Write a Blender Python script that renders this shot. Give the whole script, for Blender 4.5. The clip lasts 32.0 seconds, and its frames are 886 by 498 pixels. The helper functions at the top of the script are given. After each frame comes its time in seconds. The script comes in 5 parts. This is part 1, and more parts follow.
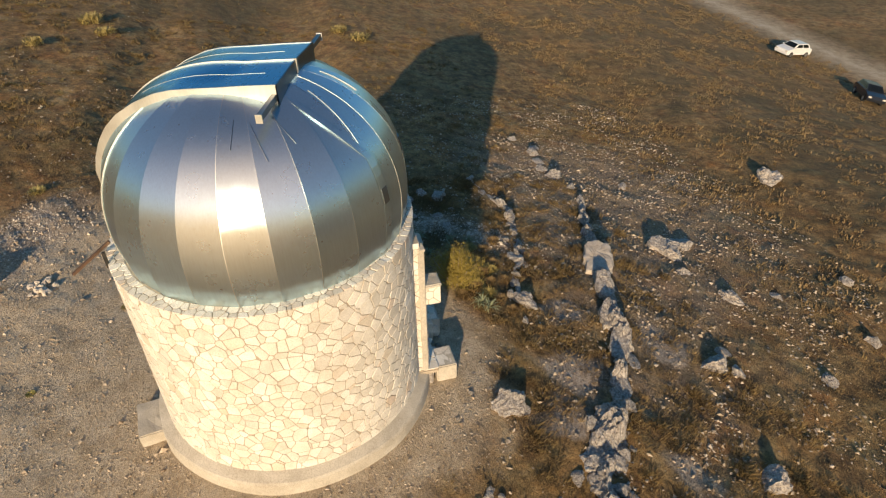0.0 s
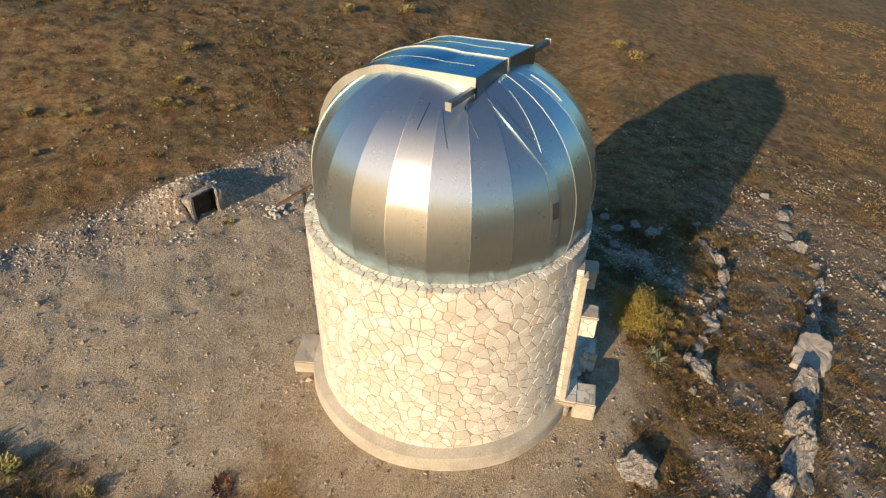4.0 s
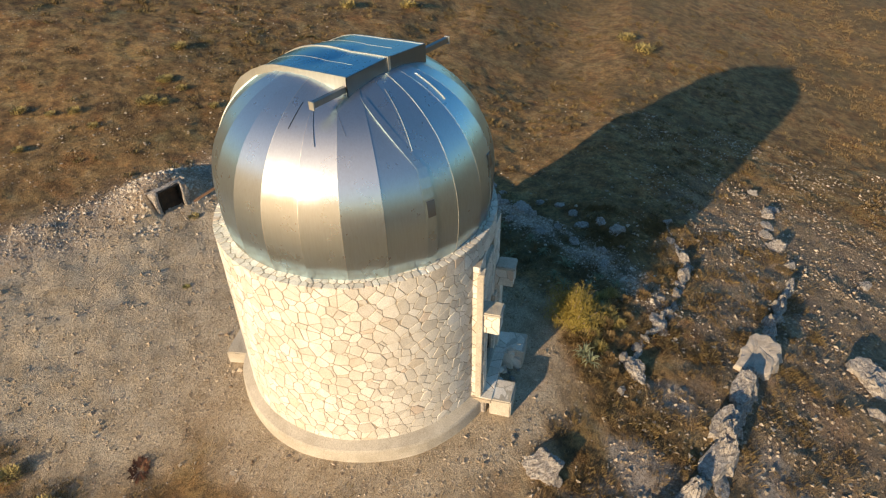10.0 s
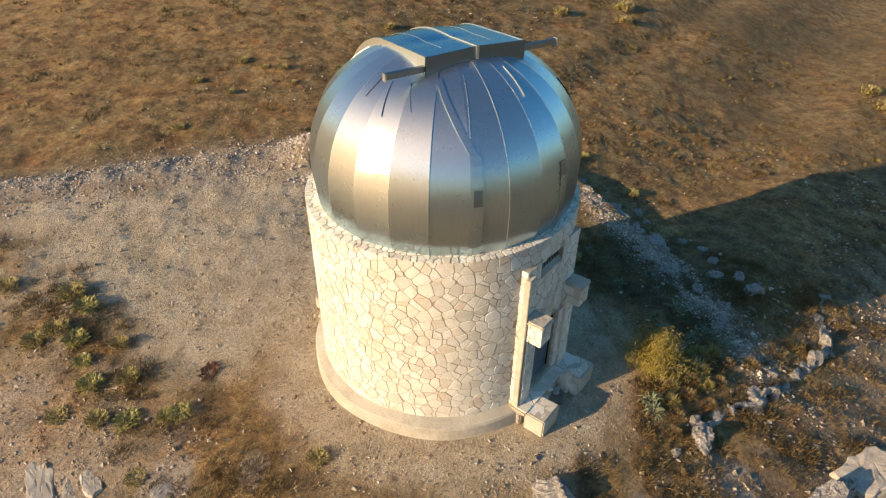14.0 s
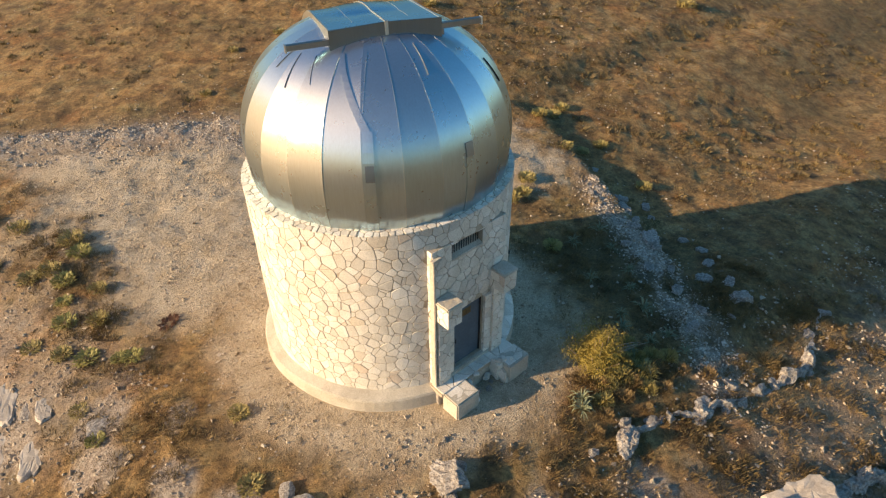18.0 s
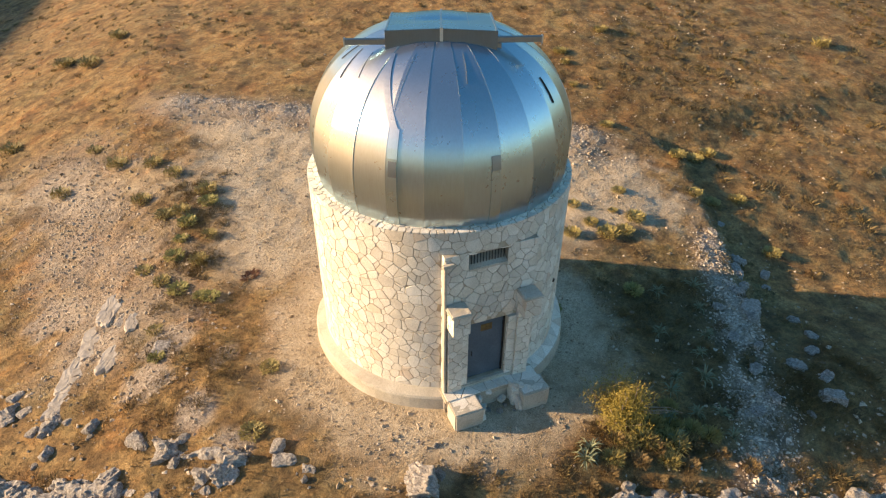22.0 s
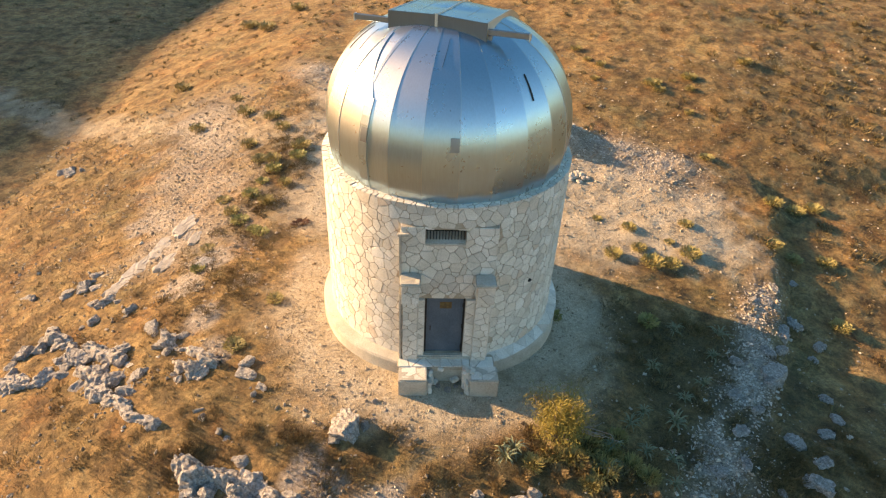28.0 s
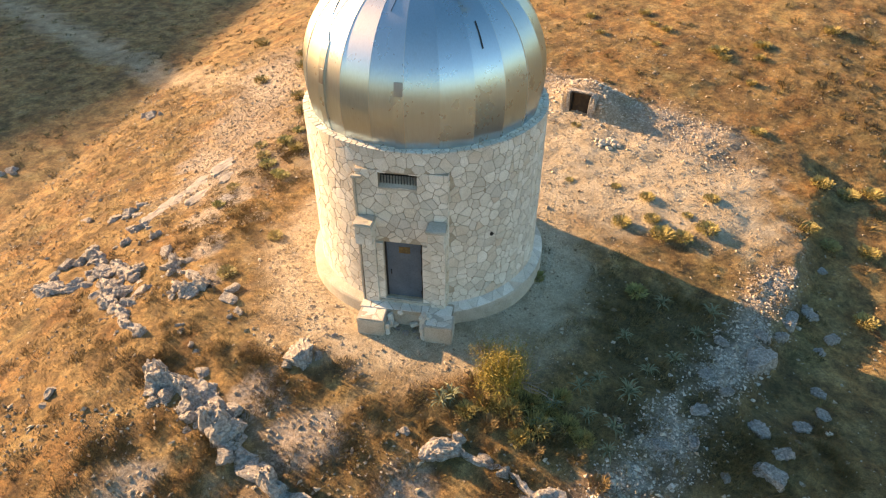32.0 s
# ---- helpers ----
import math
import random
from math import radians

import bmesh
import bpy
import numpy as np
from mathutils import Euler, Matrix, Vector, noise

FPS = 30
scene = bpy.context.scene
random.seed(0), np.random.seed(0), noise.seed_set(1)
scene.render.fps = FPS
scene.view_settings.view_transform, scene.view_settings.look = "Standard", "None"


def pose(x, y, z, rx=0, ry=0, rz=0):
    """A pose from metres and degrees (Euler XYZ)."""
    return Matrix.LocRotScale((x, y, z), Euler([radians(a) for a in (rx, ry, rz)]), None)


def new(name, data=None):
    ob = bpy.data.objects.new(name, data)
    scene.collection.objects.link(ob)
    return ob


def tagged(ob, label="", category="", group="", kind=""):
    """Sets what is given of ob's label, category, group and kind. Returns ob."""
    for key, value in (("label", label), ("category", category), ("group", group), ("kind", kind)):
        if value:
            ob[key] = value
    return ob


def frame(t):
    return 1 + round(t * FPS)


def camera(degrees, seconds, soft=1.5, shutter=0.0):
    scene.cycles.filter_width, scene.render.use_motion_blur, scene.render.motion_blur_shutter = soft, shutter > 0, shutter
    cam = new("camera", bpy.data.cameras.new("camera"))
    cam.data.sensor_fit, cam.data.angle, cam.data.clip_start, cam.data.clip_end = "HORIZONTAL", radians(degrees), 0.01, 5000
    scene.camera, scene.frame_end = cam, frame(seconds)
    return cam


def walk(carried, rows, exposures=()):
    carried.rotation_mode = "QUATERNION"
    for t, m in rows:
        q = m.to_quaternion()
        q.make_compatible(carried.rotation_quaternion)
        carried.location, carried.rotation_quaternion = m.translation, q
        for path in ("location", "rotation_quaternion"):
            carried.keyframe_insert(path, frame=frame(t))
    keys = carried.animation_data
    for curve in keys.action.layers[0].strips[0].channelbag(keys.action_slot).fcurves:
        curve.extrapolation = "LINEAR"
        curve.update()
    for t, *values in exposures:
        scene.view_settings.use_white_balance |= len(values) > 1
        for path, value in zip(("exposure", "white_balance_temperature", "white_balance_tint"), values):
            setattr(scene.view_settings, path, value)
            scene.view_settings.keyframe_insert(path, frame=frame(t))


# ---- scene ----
EXPOSURES = [(0.0, 0.05, 6250, 10), (9.0, 0.16, 6250, 10), (19.0, 0.64, 6750, 13), (28.0, 1.18, 7900, 19), (32.0, 1.35, 8600, 22)]
cam = camera(69.90, 32.0, soft=1.2)
PATH = [
    (0.0, -13.388, -0.920, 13.828, -104.43, -36.20, -1.07),
    (0.5, -13.393, -1.107, 13.825, -100.14, -36.18, -0.92),
    (1.0, -13.411, -1.309, 13.818, -94.59, -36.09, -1.06),
    (1.5, -13.399, -1.488, 13.799, -88.77, -35.96, -1.13),
    (2.0, -13.381, -1.616, 13.781, -83.58, -35.83, -0.83),
    (2.5, -13.386, -1.754, 13.769, -80.50, -35.44, 0.17),
    (3.0, -13.359, -1.973, 13.746, -79.52, -35.27, 1.12),
    (3.5, -13.292, -2.253, 13.722, -79.11, -35.37, 1.31),
    (5.5, -13.166, -3.160, 13.738, -77.91, -35.62, 0.72),
    (6.0, -13.127, -3.387, 13.747, -77.66, -35.67, 0.67),
    (6.5, -13.082, -3.630, 13.762, -77.37, -35.72, 0.61),
    (7.0, -13.033, -3.891, 13.778, -77.05, -35.77, 0.49),
    (7.5, -12.989, -4.170, 13.792, -76.69, -35.77, 0.34),
    (8.0, -12.941, -4.473, 13.809, -76.26, -35.78, 0.15),
    (8.5, -12.875, -4.796, 13.829, -75.79, -35.79, -0.08),
    (9.0, -12.788, -5.132, 13.852, -75.19, -35.82, -0.39),
    (9.5, -12.679, -5.482, 13.868, -74.57, -35.86, -0.71),
    (10.0, -12.543, -5.882, 13.877, -73.70, -36.01, -1.16),
    (10.5, -12.393, -6.347, 13.891, -72.70, -36.22, -1.38),
    (11.0, -12.238, -6.832, 13.909, -71.66, -36.34, -1.04),
    (11.5, -12.061, -7.262, 13.909, -70.00, -36.41, -0.41),
    (12.0, -11.867, -7.608, 13.881, -67.36, -36.57, 0.19),
    (12.5, -11.695, -7.915, 13.811, -63.59, -36.58, 0.42),
    (13.0, -11.597, -8.216, 13.713, -58.87, -36.21, 0.17),
    (13.5, -11.548, -8.536, 13.629, -54.68, -35.66, 0.06),
    (14.0, -11.380, -8.945, 13.561, -51.95, -35.05, 0.61),
    (14.5, -11.013, -9.427, 13.490, -50.51, -34.76, 1.49),
    (16.5, -9.591, -11.047, 13.489, -45.30, -36.33, -0.14),
    (17.0, -9.278, -11.385, 13.494, -44.25, -36.65, -0.63),
    (17.5, -8.951, -11.729, 13.509, -43.12, -36.77, -0.76),
    (18.0, -8.607, -12.068, 13.517, -41.86, -36.70, -0.52),
    (18.5, -8.264, -12.402, 13.501, -40.22, -36.41, -0.31),
    (19.0, -7.941, -12.704, 13.489, -38.37, -36.25, -0.12),
    (19.5, -7.632, -12.950, 13.508, -36.15, -36.36, -0.06),
    (20.0, -7.326, -13.177, 13.533, -33.66, -36.49, -0.02),
    (20.5, -6.976, -13.447, 13.521, -30.72, -36.20, -0.04),
    (21.0, -6.521, -13.758, 13.481, -27.41, -35.73, -0.06),
    (21.5, -6.027, -14.052, 13.435, -24.06, -35.30, -0.04),
    (22.0, -5.632, -14.284, 13.392, -21.92, -35.02, 0.35),
    (22.5, -5.320, -14.466, 13.358, -20.67, -35.10, 0.55),
    (23.0, -5.000, -14.639, 13.331, -19.77, -35.57, 0.36),
    (23.5, -4.653, -14.823, 13.307, -18.85, -36.17, -0.12),
    (24.0, -4.273, -15.016, 13.285, -17.76, -36.73, -0.67),
    (24.5, -3.859, -15.205, 13.266, -16.60, -37.21, -0.92),
    (26.5, -2.172, -16.018, 13.195, -11.24, -36.61, 1.26),
    (27.0, -1.844, -16.190, 13.254, -8.58, -35.98, 1.86),
    (27.5, -1.431, -16.369, 13.305, -5.53, -35.27, 2.20),
    (28.0, -0.914, -16.516, 13.324, -3.25, -34.63, 2.76),
    (28.5, -0.303, -16.608, 13.299, -1.68, -34.43, 3.09),
    (29.0, 0.350, -16.673, 13.241, -0.35, -34.66, 2.82),
    (29.5, 0.980, -16.747, 13.174, 1.06, -35.21, 2.00),
    (30.0, 1.573, -16.847, 13.123, 2.37, -35.78, 1.20),
    (30.5, 2.140, -16.949, 13.098, 3.76, -36.35, 0.33),
    (31.0, 2.641, -17.017, 13.075, 5.22, -36.98, -0.45),
    (31.5, 3.035, -17.019, 13.046, 7.09, -37.23, -0.56),
    (32.0, 3.354, -16.951, 13.045, 9.58, -37.24, 0.07),
]
walk(cam, [(t, pose(x, y, z, 90 + pitch, 0, yaw) @ pose(0, 0, 0, 0, 0, roll)) for t, x, y, z, yaw, pitch, roll in PATH],
     EXPOSURES)
# ---- world, sun, exposure ----
SUN_AZ, SUN_EL = 157.0, 17.2          # degrees, azimuth counter-clockwise from +x
world = bpy.data.worlds.new("world")
scene.world = world
world.use_nodes = True
wn = world.node_tree
sky = wn.nodes.new("ShaderNodeTexSky")
sky.sky_type, sky.sun_disc = "NISHITA", False
sky.sun_elevation, sky.sun_rotation = radians(SUN_EL), radians(90 - SUN_AZ)
sky.dust_density, sky.air_density, sky.ozone_density = 0.9, 1.0, 1.6
tint = wn.nodes.new("ShaderNodeHueSaturation")
tint.inputs["Hue"].default_value, tint.inputs["Saturation"].default_value = 0.493, 1.36
wn.links.new(sky.outputs[0], tint.inputs["Color"])
wn.links.new(tint.outputs[0], wn.nodes["Background"].inputs[0])
wn.nodes["Background"].inputs[1].default_value = 0.125
sun = new("sun", bpy.data.lights.new("sun", "SUN"))
sun.data.energy, sun.data.angle, sun.data.color = 5.8, radians(0.6), (1.0, 0.755, 0.46)
to_sun = Vector((math.cos(radians(SUN_AZ)) * math.cos(radians(SUN_EL)), math.sin(radians(SUN_AZ)) * math.cos(radians(SUN_EL)), math.sin(radians(SUN_EL))))
sun.matrix_world = Matrix.Translation((0, 0, 40)) @ to_sun.to_track_quat("Z", "Y").to_matrix().to_4x4()


# ---- helpers ----
def obj(name, bm_or_mesh, material, parent=None, label="", smooth=False):
    """Link a bmesh or a mesh as one object, under a parent where one is given."""
    if isinstance(bm_or_mesh, bmesh.types.BMesh):
        me = bpy.data.meshes.new(name)
        bmesh.ops.recalc_face_normals(bm_or_mesh, faces=bm_or_mesh.faces)
        bm_or_mesh.to_mesh(me)
        bm_or_mesh.free()
    else:
        me = bm_or_mesh
    if material and not me.materials:
        me.materials.append(material)
    if smooth:
        me.polygons.foreach_set("use_smooth", [True] * len(me.polygons))
    ob = new(name, me)
    if parent:
        ob.parent = parent
    if label:
        ob["label"] = label
    return ob


def part(name, bm, material, parent, label="", smooth=False):
    return obj(name, bm, material, parent, label, smooth)


def thing(name, label, category, group="", at=None):
    ob = tagged(new(name), label, category, group)
    if at is not None:
        ob.matrix_basis = at
    return ob


def add_box(bm, x0, x1, y0, y1, z0, z1, m=None, bevel=0.0):
    made = bmesh.ops.create_cube(bm, size=1.0, matrix=Matrix.Translation(((x0 + x1) / 2, (y0 + y1) / 2, (z0 + z1) / 2)) @ Matrix.Diagonal((x1 - x0, y1 - y0, z1 - z0, 1)))
    verts = made["verts"]
    if bevel:
        edges = list({e for v in verts for e in v.link_edges})
        verts = [v for v in bmesh.ops.bevel(bm, geom=edges, offset=bevel, segments=2, affect="EDGES")["verts"]]
        verts = list({v for v in verts} | {v for v in bm.verts if v.index == -1})
    if m is not None:
        bmesh.ops.transform(bm, matrix=m, verts=verts)
    return verts


def box_bm(x0, x1, y0, y1, z0, z1, bevel=0.0):
    bm = bmesh.new()
    add_box(bm, x0, x1, y0, y1, z0, z1, bevel=bevel)
    return bm


def rod(bm, a, b, r, sides=8):
    a, b = Vector(a), Vector(b)
    m = Matrix.Translation((a + b) / 2) @ (b - a).to_track_quat("Z", "Y").to_matrix().to_4x4()
    return bmesh.ops.create_cone(bm, cap_ends=True, segments=sides, radius1=r, radius2=r, depth=(b - a).length, matrix=m)


def mesh_from(name, verts, faces):
    me = bpy.data.meshes.new(name)
    me.from_pydata([tuple(v) for v in verts], [], [tuple(f) for f in faces])
    me.update()
    return me


def softplus(v, k=1.5):
    return np.log1p(np.exp(np.clip(v * k, -40, 40))) / k


def smooth01(v):
    v = np.clip(v, 0, 1)
    return v * v * (3 - 2 * v)


def wavy(x, y, scale, seed=0.0):
    """A cheap smooth noise of -1 to 1 on arrays."""
    x, y = x * scale + seed * 1.7, y * scale - seed * 2.3
    return (np.sin(x * 1.9 + 1.3 * np.sin(y * 1.1 + seed)) + np.sin(y * 2.3 + 1.7 * np.sin(x * 1.3 - seed)) + 0.6 * np.sin((x + y) * 3.7 + np.sin(x * 4.1) * 1.2) + 0.5 * np.sin((x - y) * 5.3 + 2.0 * np.sin(y * 3.1))) / 3.1


def lay(x, y):
    """The lie of the hilltop, without its small bumps."""
    x, y = np.asarray(x, float), np.asarray(y, float)
    fade = smooth01((6 - y) / 8)
    north = np.clip(0.09 + 0.007 * x, 0.05, 0.2) * np.minimum(softplus(y - 6), 40)
    south = -0.2 * np.minimum(softplus(-y - 6), 18) - 0.2 * np.minimum(softplus(-y - 30), 60)
    east = -0.08 * np.minimum(softplus(x - 1.5), 40) * fade
    west = -0.3 * np.minimum(softplus(-x - 7.5), 14)
    return north + south + east + west


def berm(x):
    """Where the rubble bank north of the levelled pad runs."""
    return 15.0 - 0.62 * np.asarray(x, float) + 0.006 * (np.asarray(x, float) - 2) ** 2


def bank_line(y):
    """Where the rubble streak along the eastern bank runs."""
    y = np.asarray(y, float)
    return 14.0 - 0.30 * np.abs(y - 6.5) - 0.012 * (y - 6.5) ** 2


def ground(x, y):
    x, y = np.asarray(x, float), np.asarray(y, float)
    z = lay(x, y)
    rough = smooth01((np.hypot(x, y) - 4.2) / 5)
    z = z + rough * (0.07 * wavy(x, y, 0.55, 1) + 0.05 * wavy(x, y, 1.4, 2)) + (0.010 + 0.014 * rough) * wavy(x, y, 4.2, 3)
    bank = np.exp(-((y - berm(x)) / 0.9) ** 2) * smooth01((x + 9) / 4) * smooth01((15 - x) / 3)
    z = z + bank * (0.28 + 0.12 * wavy(x, y, 1.1, 5))
    behind = (x - 4.99) * 0.37 + (y - 10.30) * 0.93
    beside = (x - 4.99) * 0.93 - (y - 10.30) * 0.37
    brow = 0.32 - 0.50 * smooth01((np.abs(beside) - 0.45) / 0.35)
    z = z + 0.90 * np.exp(-((beside - 0.1) / 1.5) ** 2 - ((behind - 0.6) / 1.15) ** 2) * smooth01((behind - brow) / 0.3)
    ridge = np.exp(-((y + 9.9 + 0.42 * (x + 0.5)) / 0.9) ** 2) * smooth01((x + 7) / 3) * smooth01((8 - x) / 3)
    z = z + 0.22 * ridge * (1 + 0.5 * wavy(x, y, 1.6, 8))
    # the made ground ends in a bank on the east side
    return z - 0.48 * smooth01((x - bank_line(y) - 0.1 - 0.3 * wavy(x, y, 1.3, 7)) / 0.9) * smooth01((9.5 - y) / 2.5) * smooth01((y + 6.5) / 3)


def gz(x, y):
    return float(ground(x, y))


# ---- materials ----
def material(name, rough=0.8, metal=0.0):
    m = bpy.data.materials.new(name)
    m.use_nodes = True
    b = m.node_tree.nodes["Principled BSDF"]
    b.inputs["Roughness"].default_value, b.inputs["Metallic"].default_value = rough, metal
    return m, m.node_tree, b


def node(tree, kind, **values):
    n = tree.nodes.new(kind)
    for key, value in values.items():
        if key in n.inputs:
            n.inputs[key].default_value = value
    return n


def ramp(tree, source, stops):
    n = tree.nodes.new("ShaderNodeValToRGB")
    els = n.color_ramp.elements
    while len(els) < len(stops):
        els.new(0.5)
    for e, (p, c) in zip(els, stops):
        e.position, e.color = p, (*c, 1)
    tree.links.new(source, n.inputs[0])
    return n.outputs[0]


def coords(tree, scale=1.0):
    tc = tree.nodes.new("ShaderNodeTexCoord")
    mp = tree.nodes.new("ShaderNodeMapping")
    mp.inputs["Scale"].default_value = (scale,) * 3 if isinstance(scale, (int, float)) else scale
    tree.links.new(tc.outputs["Object"], mp.inputs[0])
    return mp.outputs[0]


def noise_out(tree, vec, scale, detail=5.0, rough=0.6):
    n = node(tree, "ShaderNodeTexNoise", Scale=scale, Detail=detail, Roughness=rough)
    tree.links.new(vec, n.inputs["Vector"])
    return n.outputs["Fac"]


def mix(tree, fac, a, b, kind="MIX"):
    n = tree.nodes.new("ShaderNodeMix")
    n.data_type, n.blend_type = "RGBA", kind
    for socket, v in ((n.inputs[0], fac), (n.inputs[6], a), (n.inputs[7], b)):
        if hasattr(v, "links"):
            tree.links.new(v, socket)
        else:
            socket.default_value = v if isinstance(v, float) else (*v, 1)
    return n.outputs[2]


def bump(tree, b, height, strength=0.4, distance=0.02):
    n = node(tree, "ShaderNodeBump", Strength=strength, Distance=distance)
    tree.links.new(height, n.inputs["Height"])
    tree.links.new(n.outputs[0], b.inputs["Normal"])


def grainy(name, dark, mid, light, scale=3.0, fine=40.0, rough=0.85, relief=0.5, distance=0.02, vary=0.0, island=False, metal=0.0, pink=False):
    """A rough surface: broad stains, fine grain, relief; vary: how far single pieces differ in lightness."""
    m, t, b = material(name, rough, metal)
    v = coords(t)
    broad = noise_out(t, v, scale)
    grain = noise_out(t, v, fine, 4.0)
    colour = ramp(t, broad, [(0.3, dark), (0.52, mid), (0.72, light)])
    speck = ramp(t, grain, [(0.3, (0.62, 0.60, 0.58)), (0.6, (1.06, 1.05, 1.03))])
    colour = mix(t, 0.8, colour, speck, "MULTIPLY")
    if vary:
        if island:
            r = t.nodes.new("ShaderNodeNewGeometry").outputs["Random Per Island"]
        else:
            r = t.nodes.new("ShaderNodeObjectInfo").outputs["Random"]
        tone = ramp(t, r, [(0.0, (1 - vary, 1 - vary * 1.15, 1 - vary * 1.3)), (0.5, (1, 0.97, 0.93)), (1.0, (1 + vary * 0.5, 1 + vary * 0.45, 1 + vary * 0.4))])
        colour = mix(t, 1.0, colour, tone, "MULTIPLY")
        if pink:
            tint = ramp(t, r, [(0.0, (1, 1, 1)), (0.30, (1, 1, 1)), (0.33, (0.96, 0.84, 0.76)), (0.36, (1, 1, 1)), (0.62, (1, 1, 1)), (0.65, (0.86, 0.81, 0.75)), (0.69, (1, 1, 1))])
            colour = mix(t, 1.0, colour, tint, "MULTIPLY")
    t.links.new(colour, b.inputs["Base Color"])
    bump(t, b, mix(t, 0.4, broad, grain), relief, distance)
    return m


M_STONE = grainy("wall_stone", (0.68, 0.63, 0.55), (0.77, 0.73, 0.66), (0.85, 0.815, 0.76), 2.2, 45, 0.85, 0.6, 0.012, 0.17, island=True, pink=True)
M_STONE_PIECE = grainy("wall_stone_piece", (0.68, 0.63, 0.55), (0.77, 0.73, 0.66), (0.85, 0.815, 0.76), 2.2, 45, 0.85, 0.6, 0.012, 0.17, pink=True)
M_MORTAR = grainy("mortar", (0.36, 0.295, 0.215), (0.46, 0.385, 0.295), (0.55, 0.475, 0.38), 3.0, 60, 0.95, 0.8, 0.02)
M_CONCRETE = grainy("concrete", (0.42, 0.37, 0.30), (0.52, 0.47, 0.39), (0.60, 0.55, 0.47), 1.6, 35, 0.9, 0.4, 0.01)
M_LIME = grainy("limestone", (0.23, 0.195, 0.17), (0.47, 0.42, 0.375), (0.70, 0.645, 0.585), 11.0, 42, 0.9, 1.0, 0.12)
M_SLAB = grainy("smooth_bedrock", (0.36, 0.305, 0.25), (0.50, 0.435, 0.365), (0.62, 0.555, 0.48), 3.0, 34, 0.9, 0.5, 0.02)
M_PEBBLE = grainy("pebbles", (0.34, 0.275, 0.20), (0.48, 0.40, 0.31), (0.62, 0.55, 0.45), 6, 40, 0.9, 0.5, 0.01, 0.5, island=True)
M_RUBBLE = grainy("white_rubble", (0.46, 0.40, 0.335), (0.60, 0.54, 0.465), (0.72, 0.67, 0.60), 6, 40, 0.9, 0.5, 0.01, 0.35, island=True)
M_DOOR = grainy("door_paint", (0.060, 0.095, 0.130), (0.078, 0.118, 0.160), (0.10, 0.14, 0.185), 2.0, 30, 0.55, 0.15, 0.004)
M_IRON = grainy("dark_iron", (0.02, 0.02, 0.02), (0.04, 0.035, 0.03), (0.07, 0.055, 0.045), 5.0, 50, 0.6, 0.3, 0.004, metal=0.4)

M_HATCH = grainy("old_rust", (0.025, 0.016, 0.010), (0.055, 0.034, 0.018), (0.10, 0.06, 0.032), 4.0, 40, 0.8, 0.4, 0.006)
M_BRASS = grainy("ochre_paint", (0.08, 0.05, 0.02), (0.15, 0.095, 0.035), (0.24, 0.16, 0.05), 8.0, 60, 0.6, 0.2, 0.003)
M_WOOD = grainy("weathered_wood", (0.05, 0.03, 0.02), (0.11, 0.06, 0.035), (0.18, 0.11, 0.07), 5.0, 50, 0.8, 0.4, 0.006)



def sheet_metal(name, tone, rough, dirt, veil=0.0, spread=0.52, haze=(0.82, 0.77, 0.66), dull=0.0):
    """Weathered steel sheet: a satin gleam, a thin film that scatters more widely, and dull oxide; single sheets differ a little."""
    m, t, b = material(name, rough, 1.0)
    v = coords(t)
    streak = coords(t, (9, 9, 0.6))
    n1, n2 = noise_out(t, v, 1.6, 4), noise_out(t, streak, 3.0, 5)
    rnd = t.nodes.new("ShaderNodeObjectInfo").outputs["Random"]
    shade = ramp(t, rnd, [(0.0, tuple(c * 0.88 for c in tone)), (1.0, tone)])
    colour = mix(t, 0.6, shade, ramp(t, n2, [(0.3, (0.86, 0.85, 0.84)), (0.7, (1, 1, 1))]), "MULTIPLY")
    spots = noise_out(t, v, 7.0, 6, 0.7)
    colour = mix(t, 0.5, colour, ramp(t, spots, [(0.30, (0.78, 0.76, 0.72)), (0.42, (1, 1, 1))]), "MULTIPLY")
    satin = node(t, "ShaderNodeBsdfAnisotropic")
    satin.distribution = "BECKMANN"
    t.links.new(colour, satin.inputs["Color"])
    t.links.new(ramp(t, n1, [(0.3, (rough - dirt,) * 3), (0.7, (rough + dirt,) * 3)]), satin.inputs["Roughness"])
    relief = node(t, "ShaderNodeBump", Strength=0.05, Distance=0.03)
    t.links.new(n1, relief.inputs["Height"])
    t.links.new(relief.outputs[0], satin.inputs["Normal"])
    film = node(t, "ShaderNodeBsdfAnisotropic", Roughness=spread)
    film.distribution = "BECKMANN"
    t.links.new(mix(t, 1.0, ramp(t, n2, [(0.3, (0.88, 0.87, 0.86)), (0.7, (1, 1, 1))]), haze, "MULTIPLY"), film.inputs["Color"])
    both = t.nodes.new("ShaderNodeMixShader")
    both.inputs[0].default_value = veil
    t.links.new(satin.outputs[0], both.inputs[1])
    t.links.new(film.outputs[0], both.inputs[2])
    oxide = node(t, "ShaderNodeBsdfDiffuse")
    t.links.new(mix(t, 1.0, colour, (1.55, 1.0, 0.82), "MULTIPLY"), oxide.inputs["Color"])
    skin = t.nodes.new("ShaderNodeMixShader")
    skin.inputs[0].default_value = dull
    t.links.new(both.outputs[0], skin.inputs[1])
    t.links.new(oxide.outputs[0], skin.inputs[2])
    t.links.new(skin.outputs[0], t.nodes["Material Output"].inputs[0])
    t.nodes.remove(b)
    return m


